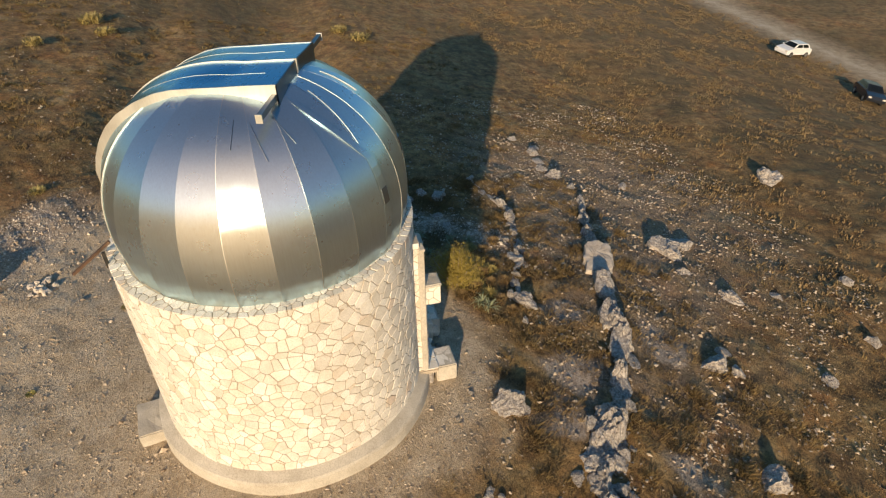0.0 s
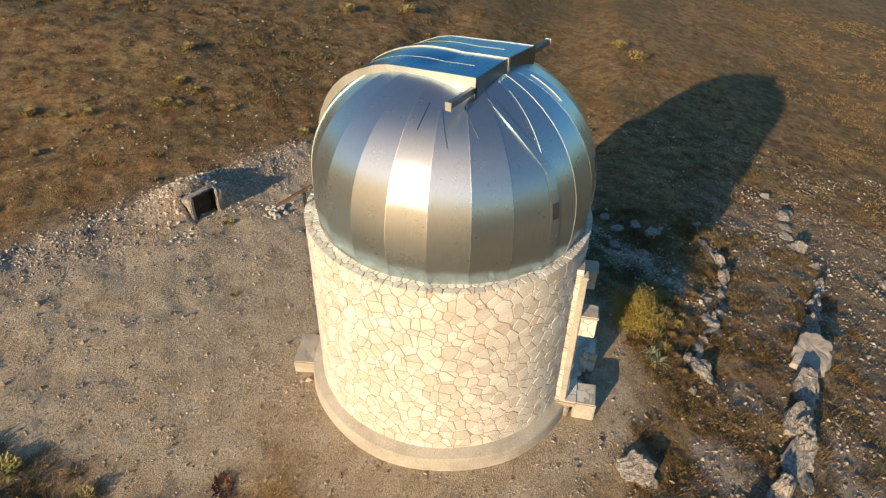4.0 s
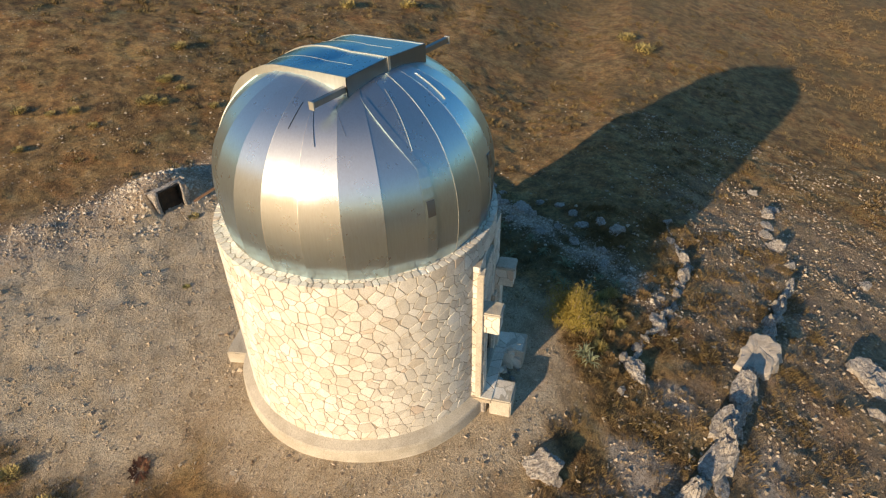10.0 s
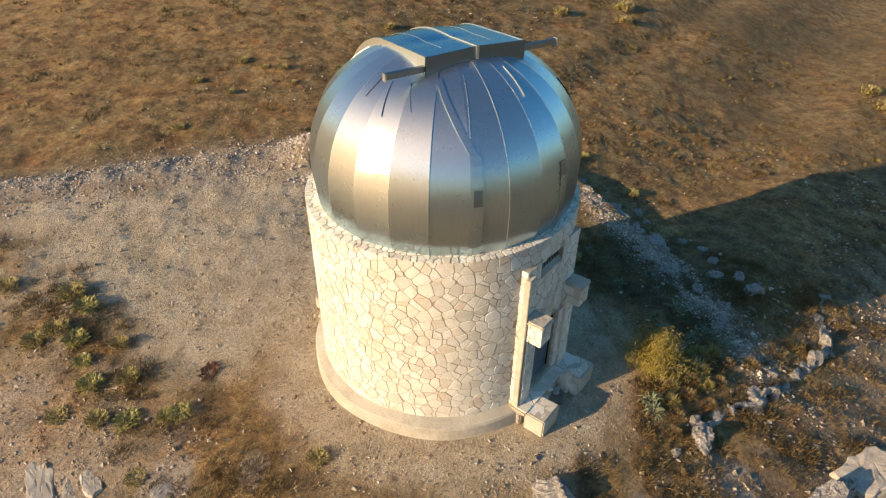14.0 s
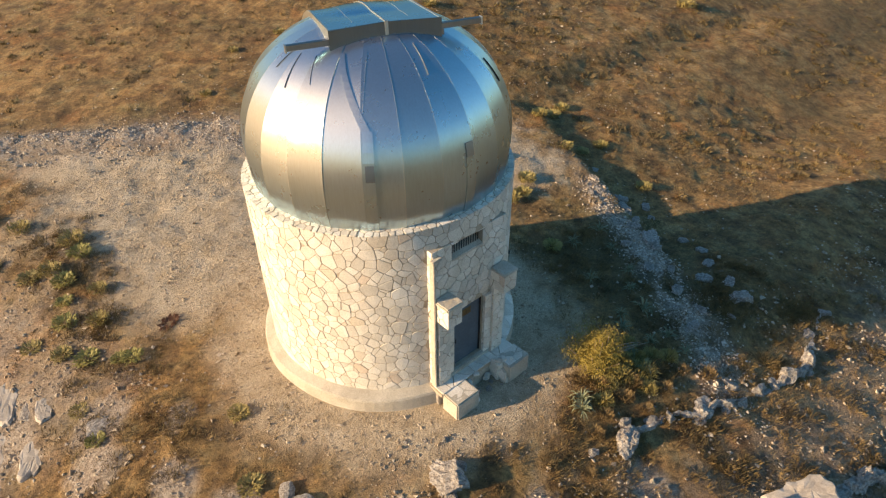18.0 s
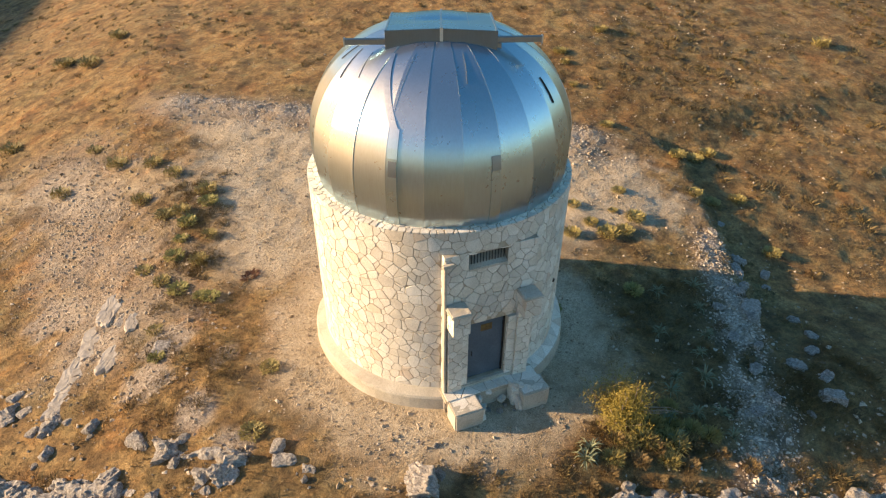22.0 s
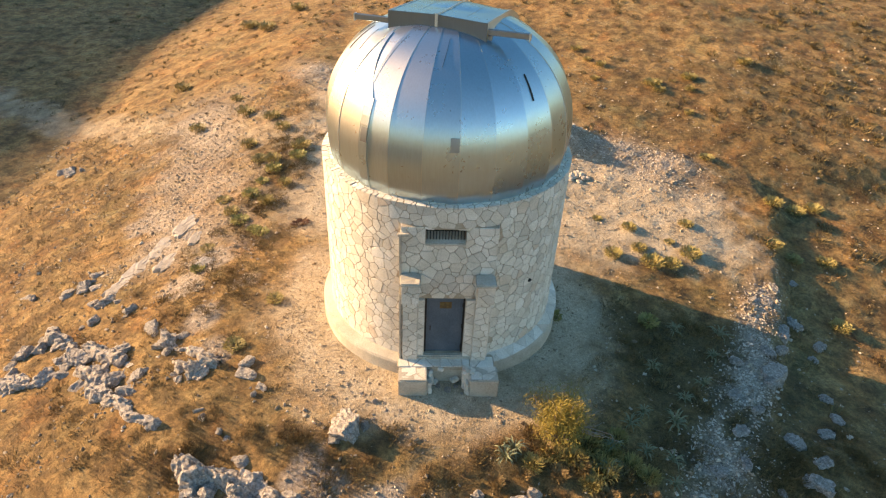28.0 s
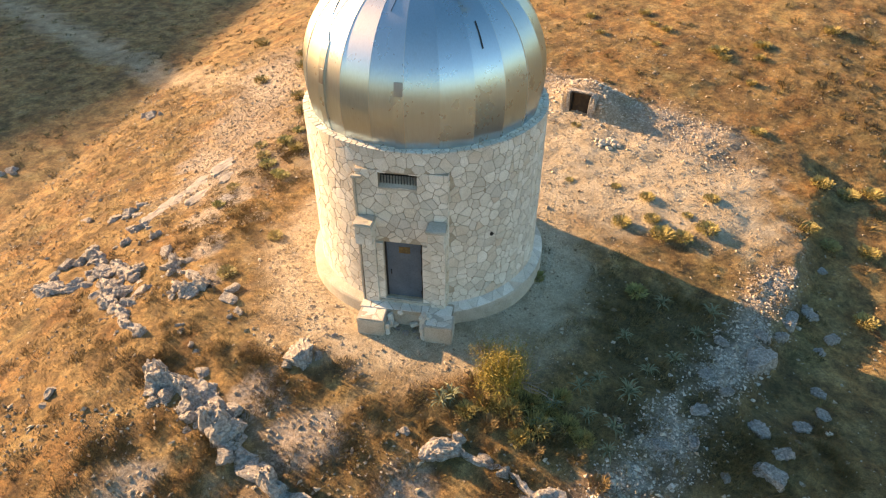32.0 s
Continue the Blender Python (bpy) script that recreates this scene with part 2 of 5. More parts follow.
M_STEEL = sheet_metal("steel_sheet", (0.42, 0.65, 0.78), 0.29, 0.03, 0.28, 0.57, (0.88, 0.80, 0.66), 0.08)
M_STEEL_LEAF = sheet_metal("shutter_sheet", (0.26, 0.46, 0.62), 0.28, 0.04, 0.25, 0.5, (0.5, 0.5, 0.48))
M_STEEL_DULL = sheet_metal("dull_steel_sheet", (0.22, 0.28, 0.34), 0.40, 0.05, 0.4, 0.6, (0.26, 0.27, 0.28))
M_STEEL_TRIM = sheet_metal("steel_trim", (0.78, 0.77, 0.75), 0.5, 0.05, 0.4, 0.7)
M_STEEL_DARK = sheet_metal("steel_rail", (0.34, 0.36, 0.38), 0.45, 0.06, 0.4, 0.6, (0.36, 0.35, 0.33))


def foliage(name, a, b_, c, rough=0.7):
    m, t, b = material(name, rough)
    r = t.nodes.new("ShaderNodeNewGeometry").outputs["Random Per Island"]
    v = coords(t)
    colour = mix(t, 0.5, ramp(t, r, [(0.0, a), (0.5, b_), (1.0, c)]), ramp(t, noise_out(t, v, 0.7, 3), [(0.3, a), (0.7, c)]))
    t.links.new(colour, b.inputs["Base Color"])
    return m


M_STRAW = foliage("dry_grass", (0.12, 0.07, 0.025), (0.215, 0.135, 0.05), (0.30, 0.21, 0.088))
M_SCRUB = foliage("scrub_leaves", (0.19, 0.15, 0.045), (0.34, 0.27, 0.08), (0.48, 0.37, 0.14))
M_GREEN = foliage("green_leaves", (0.16, 0.155, 0.04), (0.31, 0.28, 0.07), (0.45, 0.37, 0.12))
M_GOLD = foliage("yellow_broom", (0.20, 0.145, 0.022), (0.33, 0.25, 0.04), (0.43, 0.33, 0.075))
M_THISTLE = foliage("grey_leaves", (0.16, 0.18, 0.10), (0.26, 0.28, 0.165), (0.36, 0.36, 0.23))
M_GILT = foliage("golden_scrub", (0.22, 0.17, 0.05), (0.37, 0.29, 0.09), (0.50, 0.40, 0.14))
M_RUSSET = foliage("dead_leaves", (0.07, 0.025, 0.012), (0.14, 0.05, 0.022), (0.20, 0.09, 0.04))
M_HEATH = foliage("heath_clumps", (0.05, 0.03, 0.014), (0.13, 0.08, 0.03), (0.32, 0.22, 0.07))
M_FIELD = foliage("field_herbs", (0.06, 0.045, 0.018), (0.15, 0.115, 0.04), (0.30, 0.22, 0.075))
M_CUSHION = foliage("low_cushions", (0.085, 0.052, 0.019), (0.17, 0.11, 0.037), (0.27, 0.185, 0.066))
M_TWIG = foliage("twigs", (0.18, 0.13, 0.09), (0.30, 0.23, 0.17), (0.40, 0.32, 0.25))


def ground_material():
    m, t, b = material("dry_ground", 0.95)
    v = coords(t)
    at = t.nodes.new("ShaderNodeAttribute")
    at.attribute_name = "zone"
    sep = t.nodes.new("ShaderNodeSeparateColor")
    t.links.new(at.outputs["Color"], sep.inputs[0])
    n_big, n_mid, n_fine, n_grit = noise_out(t, v, 0.25, 4), noise_out(t, v, 1.3, 6), noise_out(t, v, 9.0, 6, 0.7), noise_out(t, v, 38.0, 4, 0.7)
    straw = ramp(t, n_mid, [(0.30, (0.130, 0.077, 0.033)), (0.43, (0.240, 0.143, 0.058)), (0.54, (0.36, 0.224, 0.092)), (0.66, (0.41, 0.280, 0.130)), (0.78, (0.45, 0.345, 0.225))])
    straw = mix(t, 0.7, straw, ramp(t, n_fine, [(0.30, (0.30, 0.26, 0.22)), (0.5, (0.95, 0.93, 0.9)), (0.70, (1.40, 1.36, 1.28))]), "MULTIPLY")
    straw = mix(t, 0.8, straw, ramp(t, n_big, [(0.32, (0.60, 0.62, 0.54)), (0.5, (0.92, 0.93, 0.93)), (0.68, (1.18, 1.10, 0.98))]), "MULTIPLY")
    clods = noise_out(t, v, 4.0, 5, 0.65)
    straw = mix(t, 0.75, straw, ramp(t, clods, [(0.36, (0.50, 0.50, 0.46)), (0.5, (0.95, 0.95, 0.92)), (0.64, (1.25, 1.2, 1.1))]), "MULTIPLY")
    patches = noise_out(t, v, 0.55, 5, 0.6)
    straw = mix(t, 0.8, straw, ramp(t, patches, [(0.36, (1.0, 0.80, 0.66)), (0.46, (1.0, 1.0, 1.0)), (0.56, (1.0, 1.0, 1.0)), (0.66, (0.84, 0.98, 1.02))]), "MULTIPLY")
    pale = ramp(t, n_mid, [(0.3, (0.42, 0.325, 0.21)), (0.5, (0.56, 0.45, 0.315)), (0.7, (0.64, 0.54, 0.40))])
    pale = mix(t, 0.75, pale, ramp(t, n_fine, [(0.3, (0.66, 0.62, 0.58)), (0.55, (1.0, 1.0, 1.0)), (0.75, (1.18, 1.17, 1.15))]), "MULTIPLY")
    chalk = ramp(t, n_fine, [(0.3, (0.22, 0.165, 0.125)), (0.5, (0.42, 0.35, 0.285)), (0.68, (0.60, 0.53, 0.455))])
    colour = mix(t, sep.outputs[0], straw, pale)
    colour = mix(t, sep.outputs[1], colour, chalk)
    # dark olive: low growth, and the tower's shadow put into the ground colour
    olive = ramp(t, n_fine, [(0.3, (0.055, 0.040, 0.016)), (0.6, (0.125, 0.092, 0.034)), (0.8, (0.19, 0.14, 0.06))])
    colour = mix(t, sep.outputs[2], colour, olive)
    colour = mix(t, 0.55, colour, ramp(t, n_grit, [(0.34, (0.28, 0.25, 0.22)), (0.52, (0.98, 0.98, 0.98)), (0.66, (1.6, 1.58, 1.55))]), "MULTIPLY")
    t.links.new(colour, b.inputs["Base Color"])
    bump(t, b, mix(t, 0.4, n_fine, n_grit), 1.0, 0.10)
    return m


M_GROUND = ground_material()

# ---- ground: one sheet to the horizon ----
def stretched(n, inner, outer):
    """Grid lines: close together within inner metres, ever wider out to outer."""
    a = np.linspace(-inner, inner, n)
    step, far, v = a[1] - a[0], [], inner
    while v < outer:
        step *= 1.13
        v += step
        far.append(v)
    far = np.array(far)
    return np.r_[-far[::-1], a, far]


ROAD = (0.03, 60.3, 3.2)
CHALK_SPOTS = ((-7.6, -1.0, 0.75), (-8.9, 0.9, 0.9), (-6.7, -2.6, 0.7), (-3.3, -7.0, 1.0), (-1.6, -7.9, 1.3), (-8.3, 2.4, 0.9), (-6.6, 0.8, 0.6), (-10.2, 3.4, 1.3), (-1.0, -11.5, 1.2), (0.9, -8.9, 0.9), (-5.4, -9.4, 0.9), (-11.8, 6.0, 1.3))


def zones(x, y):
    """Pale levelled gravel, chalk rubble, and olive growth with painted tower shade, each 0 to 1."""
    w = wavy(x, y, 0.8, 4) * 0.8 + wavy(x, y, 2.6, 6) * 0.5
    r = np.hypot(x, y + 0.4)
    pad = smooth01((6.3 - r + 0.6 * w) / 1.8)
    north = smooth01((berm(x) - 0.6 - y + w) / 1.4) * smooth01((y - 1.2 + 0.35 * x * (x < 0) - w) / 2.2) * smooth01((x + 7.5 + w) / 2.5) * smooth01((13.2 - x + w) / 1.6)
    track = smooth01((2.0 - np.abs(y - 11.5 + 0.55 * (x + 6)) + w) / 1.6) * (x < -3) * 0.55
    pale = np.clip(np.maximum(np.maximum(pad, north), track), 0, 1)
    bank = 1.1 * np.exp(-((y - berm(x) + 0.3) / 1.5) ** 2) * smooth01((x + 10) / 4) * smooth01((13 - x) / 2.5) * (0.78 + 0.35 * w)
    line = bank_line(y)
    streak = 1.15 * np.exp(-((x - line + 0.15 + 0.09 * (2 - y)) / (0.5 + 0.05 * (4 - y))) ** 2) * smooth01((3.0 - y) / 2) * smooth01((y + 10) / 3) * np.clip(0.72 + 0.7 * wavy(x, y, 0.9, 71) + 0.5 * wavy(x, y, 2.3, 72), 0.08, 1)
    west = 0.7 * smooth01((np.exp(-((x + 10.5 + 0.2 * (y - 8)) / 3.2) ** 2) + 0.35 * w) - 0.2) * smooth01((y - 1) / 3) * smooth01((22 - y) / 6)
    slope = 0.35 * smooth01((-8.5 - y + w) / 2) * smooth01((18 + 0.9 * y + w * 3 + x) / 10) * smooth01((26 + y - 0.2 * x + 2 * w) / 6) * smooth01((20 - x) / 6)
    spots = np.zeros_like(x)
    for px, py, pr in CHALK_SPOTS:
        spots = np.maximum(spots, smooth01((pr - np.hypot(x - px, y - py) + 0.5 * pr * w) / (0.5 * pr)) * 0.8)
    chalk = np.clip(np.maximum(np.maximum(np.maximum(bank, streak), np.maximum(west, slope)), spots), 0, 1)
    # darkens the ground colour where the tower's shadow falls
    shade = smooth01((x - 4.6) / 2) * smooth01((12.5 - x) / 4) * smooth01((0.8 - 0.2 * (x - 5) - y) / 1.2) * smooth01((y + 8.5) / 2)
    meadow = 0.45 * smooth01((x - 22) / 8) * smooth01((wavy(x, y, 0.12, 9) + 0.4)) * smooth01((20 - y) / 10)
    field = 0.55 * smooth01((-20 - y) / 8) * smooth01((wavy(x, y, 0.2, 9) + wavy(x, y, 0.7, 3) + 0.6) / 1.2)
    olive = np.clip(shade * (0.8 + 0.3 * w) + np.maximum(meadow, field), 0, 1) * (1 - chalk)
    road = smooth01((ROAD[2] - np.abs(ROAD[0] * x + y + ROAD[1] + 0.5 * wavy(x, y, 0.2, 2))) / 0.9)
    return np.clip(np.maximum(pale, road), 0, 1), chalk * (1 - road), olive * (1 - road)


gx, gy = stretched(301, 26.0, 1600.0), stretched(301, 26.0, 1600.0)
GX, GY = np.meshgrid(gx, gy, indexing="ij")
far = smooth01((np.hypot(GX, GY) - 60) / 300)
GZ = ground(GX, GY) * (1 - far * 0.5) - 14 * far
nx, ny = len(gx), len(gy)
idx = np.arange(nx * ny).reshape(nx, ny)
faces = np.stack([idx[:-1, :-1], idx[1:, :-1], idx[1:, 1:], idx[:-1, 1:]], -1).reshape(-1, 4)
me = mesh_from("ground", np.stack([GX, GY, GZ], -1).reshape(-1, 3).tolist(), faces.tolist())
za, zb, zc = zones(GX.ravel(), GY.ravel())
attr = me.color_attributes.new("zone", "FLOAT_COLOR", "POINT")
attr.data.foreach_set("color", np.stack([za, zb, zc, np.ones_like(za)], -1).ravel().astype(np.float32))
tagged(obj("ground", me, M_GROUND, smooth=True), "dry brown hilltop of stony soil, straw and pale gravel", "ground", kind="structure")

# ---- the drum of the tower ----
R, TOP = 3.5, 5.5
tower = thing("observatory_tower", "round tower clad in pale irregular limestone with grey mortar joints", "tower")
DOOR = (-0.58, 0.50, 0.70, 2.69)      # x0, x1, z0, z1
WINDOW = (-0.62, 0.40, 4.45, 4.86)


def azi(x):
    return -90 + math.degrees(math.asin(x / R))


BAY = (-1.20, 1.18, 0.3, 4.90)


def drum():
    edges = [round(azi(v), 3) for v in BAY[:2]]
    az = sorted(set([round(-270 + 4.5 * k, 3) for k in range(81)] + edges))
    az = [a for a in az if a in edges or min(abs(a - e) for e in edges) > 0.9]
    zs = [-0.6, 0.3, 1.3, 2.6, 3.8, 4.90, 5.2, TOP]
    bm, keep = bmesh.new(), {}

    def v(a, z, r):
        key = (round(a, 3) % 360, z, r)
        if key not in keep:
            keep[key] = bm.verts.new((r * math.cos(radians(a)), r * math.sin(radians(a)), z))
        return keep[key]

    def hole(a, z):
        x = R * math.sin(radians(a + 90))
        front = -180 < a < 0
        return front and BAY[0] < x < BAY[1] and BAY[2] < z < BAY[3]

    cells = {}
    n = len(az) - 1
    for i in range(n):
        for j in range(len(zs) - 1):
            cells[i, j] = not hole((az[i] + az[i + 1]) / 2, (zs[j] + zs[j + 1]) / 2)
    inner = 3.1
    for (i, j), solid in cells.items():
        if not solid:
            continue
        a0, a1, z0, z1 = az[i], az[i + 1], zs[j], zs[j + 1]
        bm.faces.new((v(a0, z0, R), v(a1, z0, R), v(a1, z1, R), v(a0, z1, R)))
        bm.faces.new((v(a1, z0, inner), v(a0, z0, inner), v(a0, z1, inner), v(a1, z1, inner)))
        for di, dj, (p, q) in ((-1, 0, ((a0, z0), (a0, z1))), (1, 0, ((a1, z1), (a1, z0))), (0, -1, ((a1, z0), (a0, z0))), (0, 1, ((a0, z1), (a1, z1)))):
            k = ((i + di) % n, j + dj)
            if not cells.get(k, False):
                bm.faces.new((v(*p, R), v(*q, R), v(*q, inner), v(*p, inner)))
    return bm


wall = part("wall", drum(), M_MORTAR, tower, "mortar-bedded drum wall behind the stone facing")


# Irregular stones: cells of a jittered grid, cut by their neighbours, with worn edges.
def cut(poly, n, d):
    """The piece of a polygon in which n . p <= d."""
    out = []
    for k, p in enumerate(poly):
        q = poly[(k + 1) % len(poly)]
        sp_, sq = n[0] * p[0] + n[1] * p[1] - d, n[0] * q[0] + n[1] * q[1] - d
        if sp_ <= 0:
            out.append(p)
        if sp_ * sq < 0:
            f = sp_ / (sp_ - sq)
            out.append((p[0] + f * (q[0] - p[0]), p[1] + f * (q[1] - p[1])))
    return out


def cells_of(u0, u1, v0, v1, size, rng, loop=False, jitter=0.49, joint=0.0075, holes=()):
    """Polygons in (u, v) that fill a rectangle with irregular stones, a joint apart."""
    nu, nv = max(1, round((u1 - u0) / size)), max(1, round((v1 - v0) / (size * 0.92)))
    du, dv = (u1 - u0) / nu, (v1 - v0) / nv
    seeds = {}
    for i in range(nu):
        for j in range(nv):
            seeds[i, j] = (u0 + du * (i + 0.5 + 0.5 * (j % 2) - 0.25 + jitter * rng.uniform(-1, 1)), v0 + dv * (j + 0.5 + jitter * rng.uniform(-1, 1)))
    weight = {k: size * size * rng.choice((-0.40, -0.26, -0.1, 0.0, 0.10, 0.24, 0.34)) * jitter / 0.42 for k in seeds}
    found = []
    for (i, j), c in seeds.items():
        poly = [(c[0] - 2 * size, max(v0, c[1] - 2 * size)), (c[0] + 2 * size, max(v0, c[1] - 2 * size)), (c[0] + 2 * size, min(v1, c[1] + 2 * size)), (c[0] - 2 * size, min(v1, c[1] + 2 * size))]
        if not loop:
            poly = cut(cut(poly, (1, 0), u1), (-1, 0), -u0)
        g = joint * rng.uniform(0.6, 1.5)
        for di in range(-2, 3):
            for dj in range(-2, 3):
                if (di, dj) == (0, 0):
                    continue
                k, shift = (i + di, j + dj), 0
                if loop:
                    shift = (u1 - u0) * ((i + di) // nu)
                    k = ((i + di) % nu, j + dj)
                if k not in seeds:
                    continue
                o = (seeds[k][0] + shift, seeds[k][1])
                n = (o[0] - c[0], o[1] - c[1])
                l = math.hypot(*n)
                n = (n[0] / l, n[1] / l)
                poly = cut(poly, n, (n[0] * (o[0] + c[0]) + n[1] * (o[1] + c[1])) / 2 - g + (weight[i, j] - weight[k]) / (2 * l))
                if len(poly) < 3:
                    break
            if len(poly) < 3:
                break
        for h in holes:
            if len(poly) < 3 or not (h[0] - size < c[0] < h[1] + size and h[2] - size < c[1] < h[3] + size):
                continue
            gaps = [(h[0] - c[0], (1, 0), h[0]), (c[0] - h[1], (-1, 0), -h[1]), (h[2] - c[1], (0, 1), h[2]), (c[1] - h[3], (0, -1), -h[3])]
            far_, n, d = max(gaps)
            poly = cut(poly, n, d) if far_ > 0 else []
        if len(poly) < 3:
            continue
        area = 0.5 * sum(p[0] * q[1] - q[0] * p[1] for p, q in zip(poly, poly[1:] + poly[:1]))
        if abs(area) < 0.15 * size * size * 0.5:
            continue
        # corners knocked off
        soft = []
        for p, q in zip(poly, poly[1:] + poly[:1]):
            e = min(0.3, 0.018 / max(0.01, math.hypot(q[0] - p[0], q[1] - p[1])))
            soft += [(p[0] + e * (q[0] - p[0]), p[1] + e * (q[1] - p[1])), (q[0] - e * (q[0] - p[0]), q[1] - e * (q[1] - p[1]))]
        found.append((c, soft))
    return found


def stone_geometry(c, poly, lift, place, rng, proud):
    """Vertices and faces of one stone: a rim in the joint, a rounded shoulder, an uneven face."""
    h = proud * rng.uniform(0.6, 1.4)
    tilt_u, tilt_v = rng.uniform(-0.012, 0.012), rng.uniform(-0.012, 0.012)
    n = len(poly)
    cx, cy = sum(p[0] for p in poly) / n, sum(p[1] for p in poly) / n
    verts = []
    for s, lvl in ((1.0, -0.01), (0.99, h * 0.75), (0.955, h)):
        for p in poly:
            u, w = cx + (p[0] - cx) * s, cy + (p[1] - cy) * s
            bumpy = rng.uniform(-0.08, 0.08) * h if lvl > 0 else 0
            verts.append(place(u, w, lift + lvl + bumpy + (lvl > 0) * ((u - cx) * tilt_u + (w - cy) * tilt_v)))
    verts.append(place(cx, cy, lift + h * rng.uniform(0.98, 1.12)))
    faces = []
    for r_ in (0, 1):
        for k in range(n):
            faces.append((r_ * n + k, r_ * n + (k + 1) % n, (r_ + 1) * n + (k + 1) % n, (r_ + 1) * n + k))
    faces += [(2 * n + k, 2 * n + (k + 1) % n, 3 * n) for k in range(n)]
    return verts, faces


def lay_stones(cells, place, rng, proud, lift=0.0):
    verts, faces = [], []
    for c, poly in cells:
        v, f = stone_geometry(c, poly, lift, place, rng, proud)
        faces += [tuple(i + len(verts) for i in q) for q in f]
        verts += v
    return mesh_from("stones", verts, faces)


def on_drum(u, w, h):
    a = u / R
    return ((R + h) * math.cos(a), (R + h) * math.sin(a), w)


def on_front(y):
    return lambda u, w, h: (u, y - h, w)


def on_side(x, sign):
    return lambda u, w, h: (x + sign * h, u, w)


def on_top(z):
    return lambda u, w, h: (u, w, z + h)
rng = random.Random(11)
flat_hole = (R * radians(azi(-1.22)), R * radians(azi(1.20)), 0.0, 4.93)
facing = cells_of(-math.pi * R * 1.5, math.pi * R * 0.5, 0.52, TOP - 0.02, 0.225, rng, loop=True, holes=(flat_hole,))
near_face = [k for k in facing if -138 < math.degrees(k[0][0] / R) < -62 and 0.5 < k[0][1] < 5.5]
near_face = sorted(near_face, key=lambda k: abs(math.degrees(k[0][0] / R) + 97))[:300]
near_ids = {id(k) for k in near_face}
rest = part("stone_facing", lay_stones([k for k in facing if id(k) not in near_ids], on_drum, rng, 0.013), M_STONE, tower, "irregular pale limestone facing")
rest["kind"] = "stuff"

# the ring of rough stones on the wall's head
head = bmesh.new()
for k in range(80):
    a0, a1 = 2 * math.pi * k / 80, 2 * math.pi * (k + 1) / 80
    head.faces.new([head.verts.new((r * math.cos(a), r * math.sin(a), z)) for r, a, z in ((3.14, a0, TOP + 0.012), (R - 0.01, a0, TOP + 0.004), (R - 0.01, a1, TOP + 0.004), (3.14, a1, TOP + 0.012))])
bmesh.ops.remove_doubles(head, verts=head.verts, dist=0.001)
part("wall_head", head, M_MORTAR, tower)


def on_head(u, w, h):
    a = u / 3.35
    return ((3.32 + w) * math.cos(a), (3.32 + w) * math.sin(a), TOP + h)


coping = part("coping", lay_stones(cells_of(0, 2 * math.pi * 3.35, -0.13, 0.2, 0.17, rng, loop=True, jitter=0.3, joint=0.01), lambda u, w, h: on_head(u, w, h), rng, 0.022), M_STONE, tower, "rough stones capping the wall")
coping["kind"] = "stuff"

# plinth: a low concrete ring with a sloping, stone-flecked top
plinth = bmesh.new()
prof = [(R - 0.05, -0.5), (3.82, -0.5), (3.80, 0.36), (3.77, 0.42), (3.60, 0.50), (R - 0.05, 0.56)]
N = 96
ring = [[plinth.verts.new(((r + 0.02 * math.sin(7 * a) * (r > 3.55)) * math.cos(a), (r + 0.02 * math.sin(7 * a) * (r > 3.55)) * math.sin(a), z + 0.012 * math.sin(9 * a + 1))) for r, z in prof] for a in [2 * math.pi * k / N for k in range(N)]]
for k in range(N):
    for j in range(len(prof) - 1):
        plinth.faces.new((ring[k][j], ring[(k + 1) % N][j], ring[(k + 1) % N][j + 1], ring[k][j + 1]))
part("plinth", plinth, M_CONCRETE, tower, "low concrete ring footing with a sloping top", smooth=False)


def on_plinth(u, w, h):
    a = u / 3.65
    z = 0.56 - (w - 3.5) * 0.45
    return ((w + 0.3 * h) * math.cos(a), (w + 0.3 * h) * math.sin(a), z + h)


ledge_cells = cells_of(3.65 * radians(-70), 3.65 * radians(10), 3.49, 3.79, 0.24, rng, jitter=0.46, joint=0.004)
flag = part("plinth_paving", lay_stones(ledge_cells, on_plinth, rng, 0.005), M_STONE, tower, "flat stones bedded on the footing")
flag["kind"] = "stuff"

# doorway: stepped jambs faced with stone, two with projecting caps
front = thing("entrance_portal", "stone-faced door jambs with projecting white cap stones, against the tower wall", "door surround")


def faced_box(name, x0, x1, y0, y1, z0, z1, size, parent, label=""):
    core = part(name, box_bm(x0 + 0.012, x1 - 0.012, y0 + 0.012, y1, z0, z1 - 0.012), M_MORTAR, parent, label)
    sheets = [(cells_of(x0, x1, z0, z1, size, rng, jitter=0.3, joint=0.008), on_front(y0 + 0.012)),
              (cells_of(y0, y1, z0, z1, size, rng, jitter=0.3, joint=0.008), on_side(x1 - 0.012, 1)),
              (cells_of(-y1, -y0, z0, z1, size, rng, jitter=0.3, joint=0.008), lambda u, w, h: (x0 + 0.012 - h, -u, w)),
              (cells_of(x0, x1, y0, y1, size, rng, jitter=0.3, joint=0.008), on_top(z1 - 0.012))]
    for cells, place in sheets:
        for c, poly in cells:
            v, f = stone_geometry(c, poly, 0.0, place, rng, 0.012)
            part("stone", mesh_from("stone", v, f), M_STONE_PIECE, core)
    return core


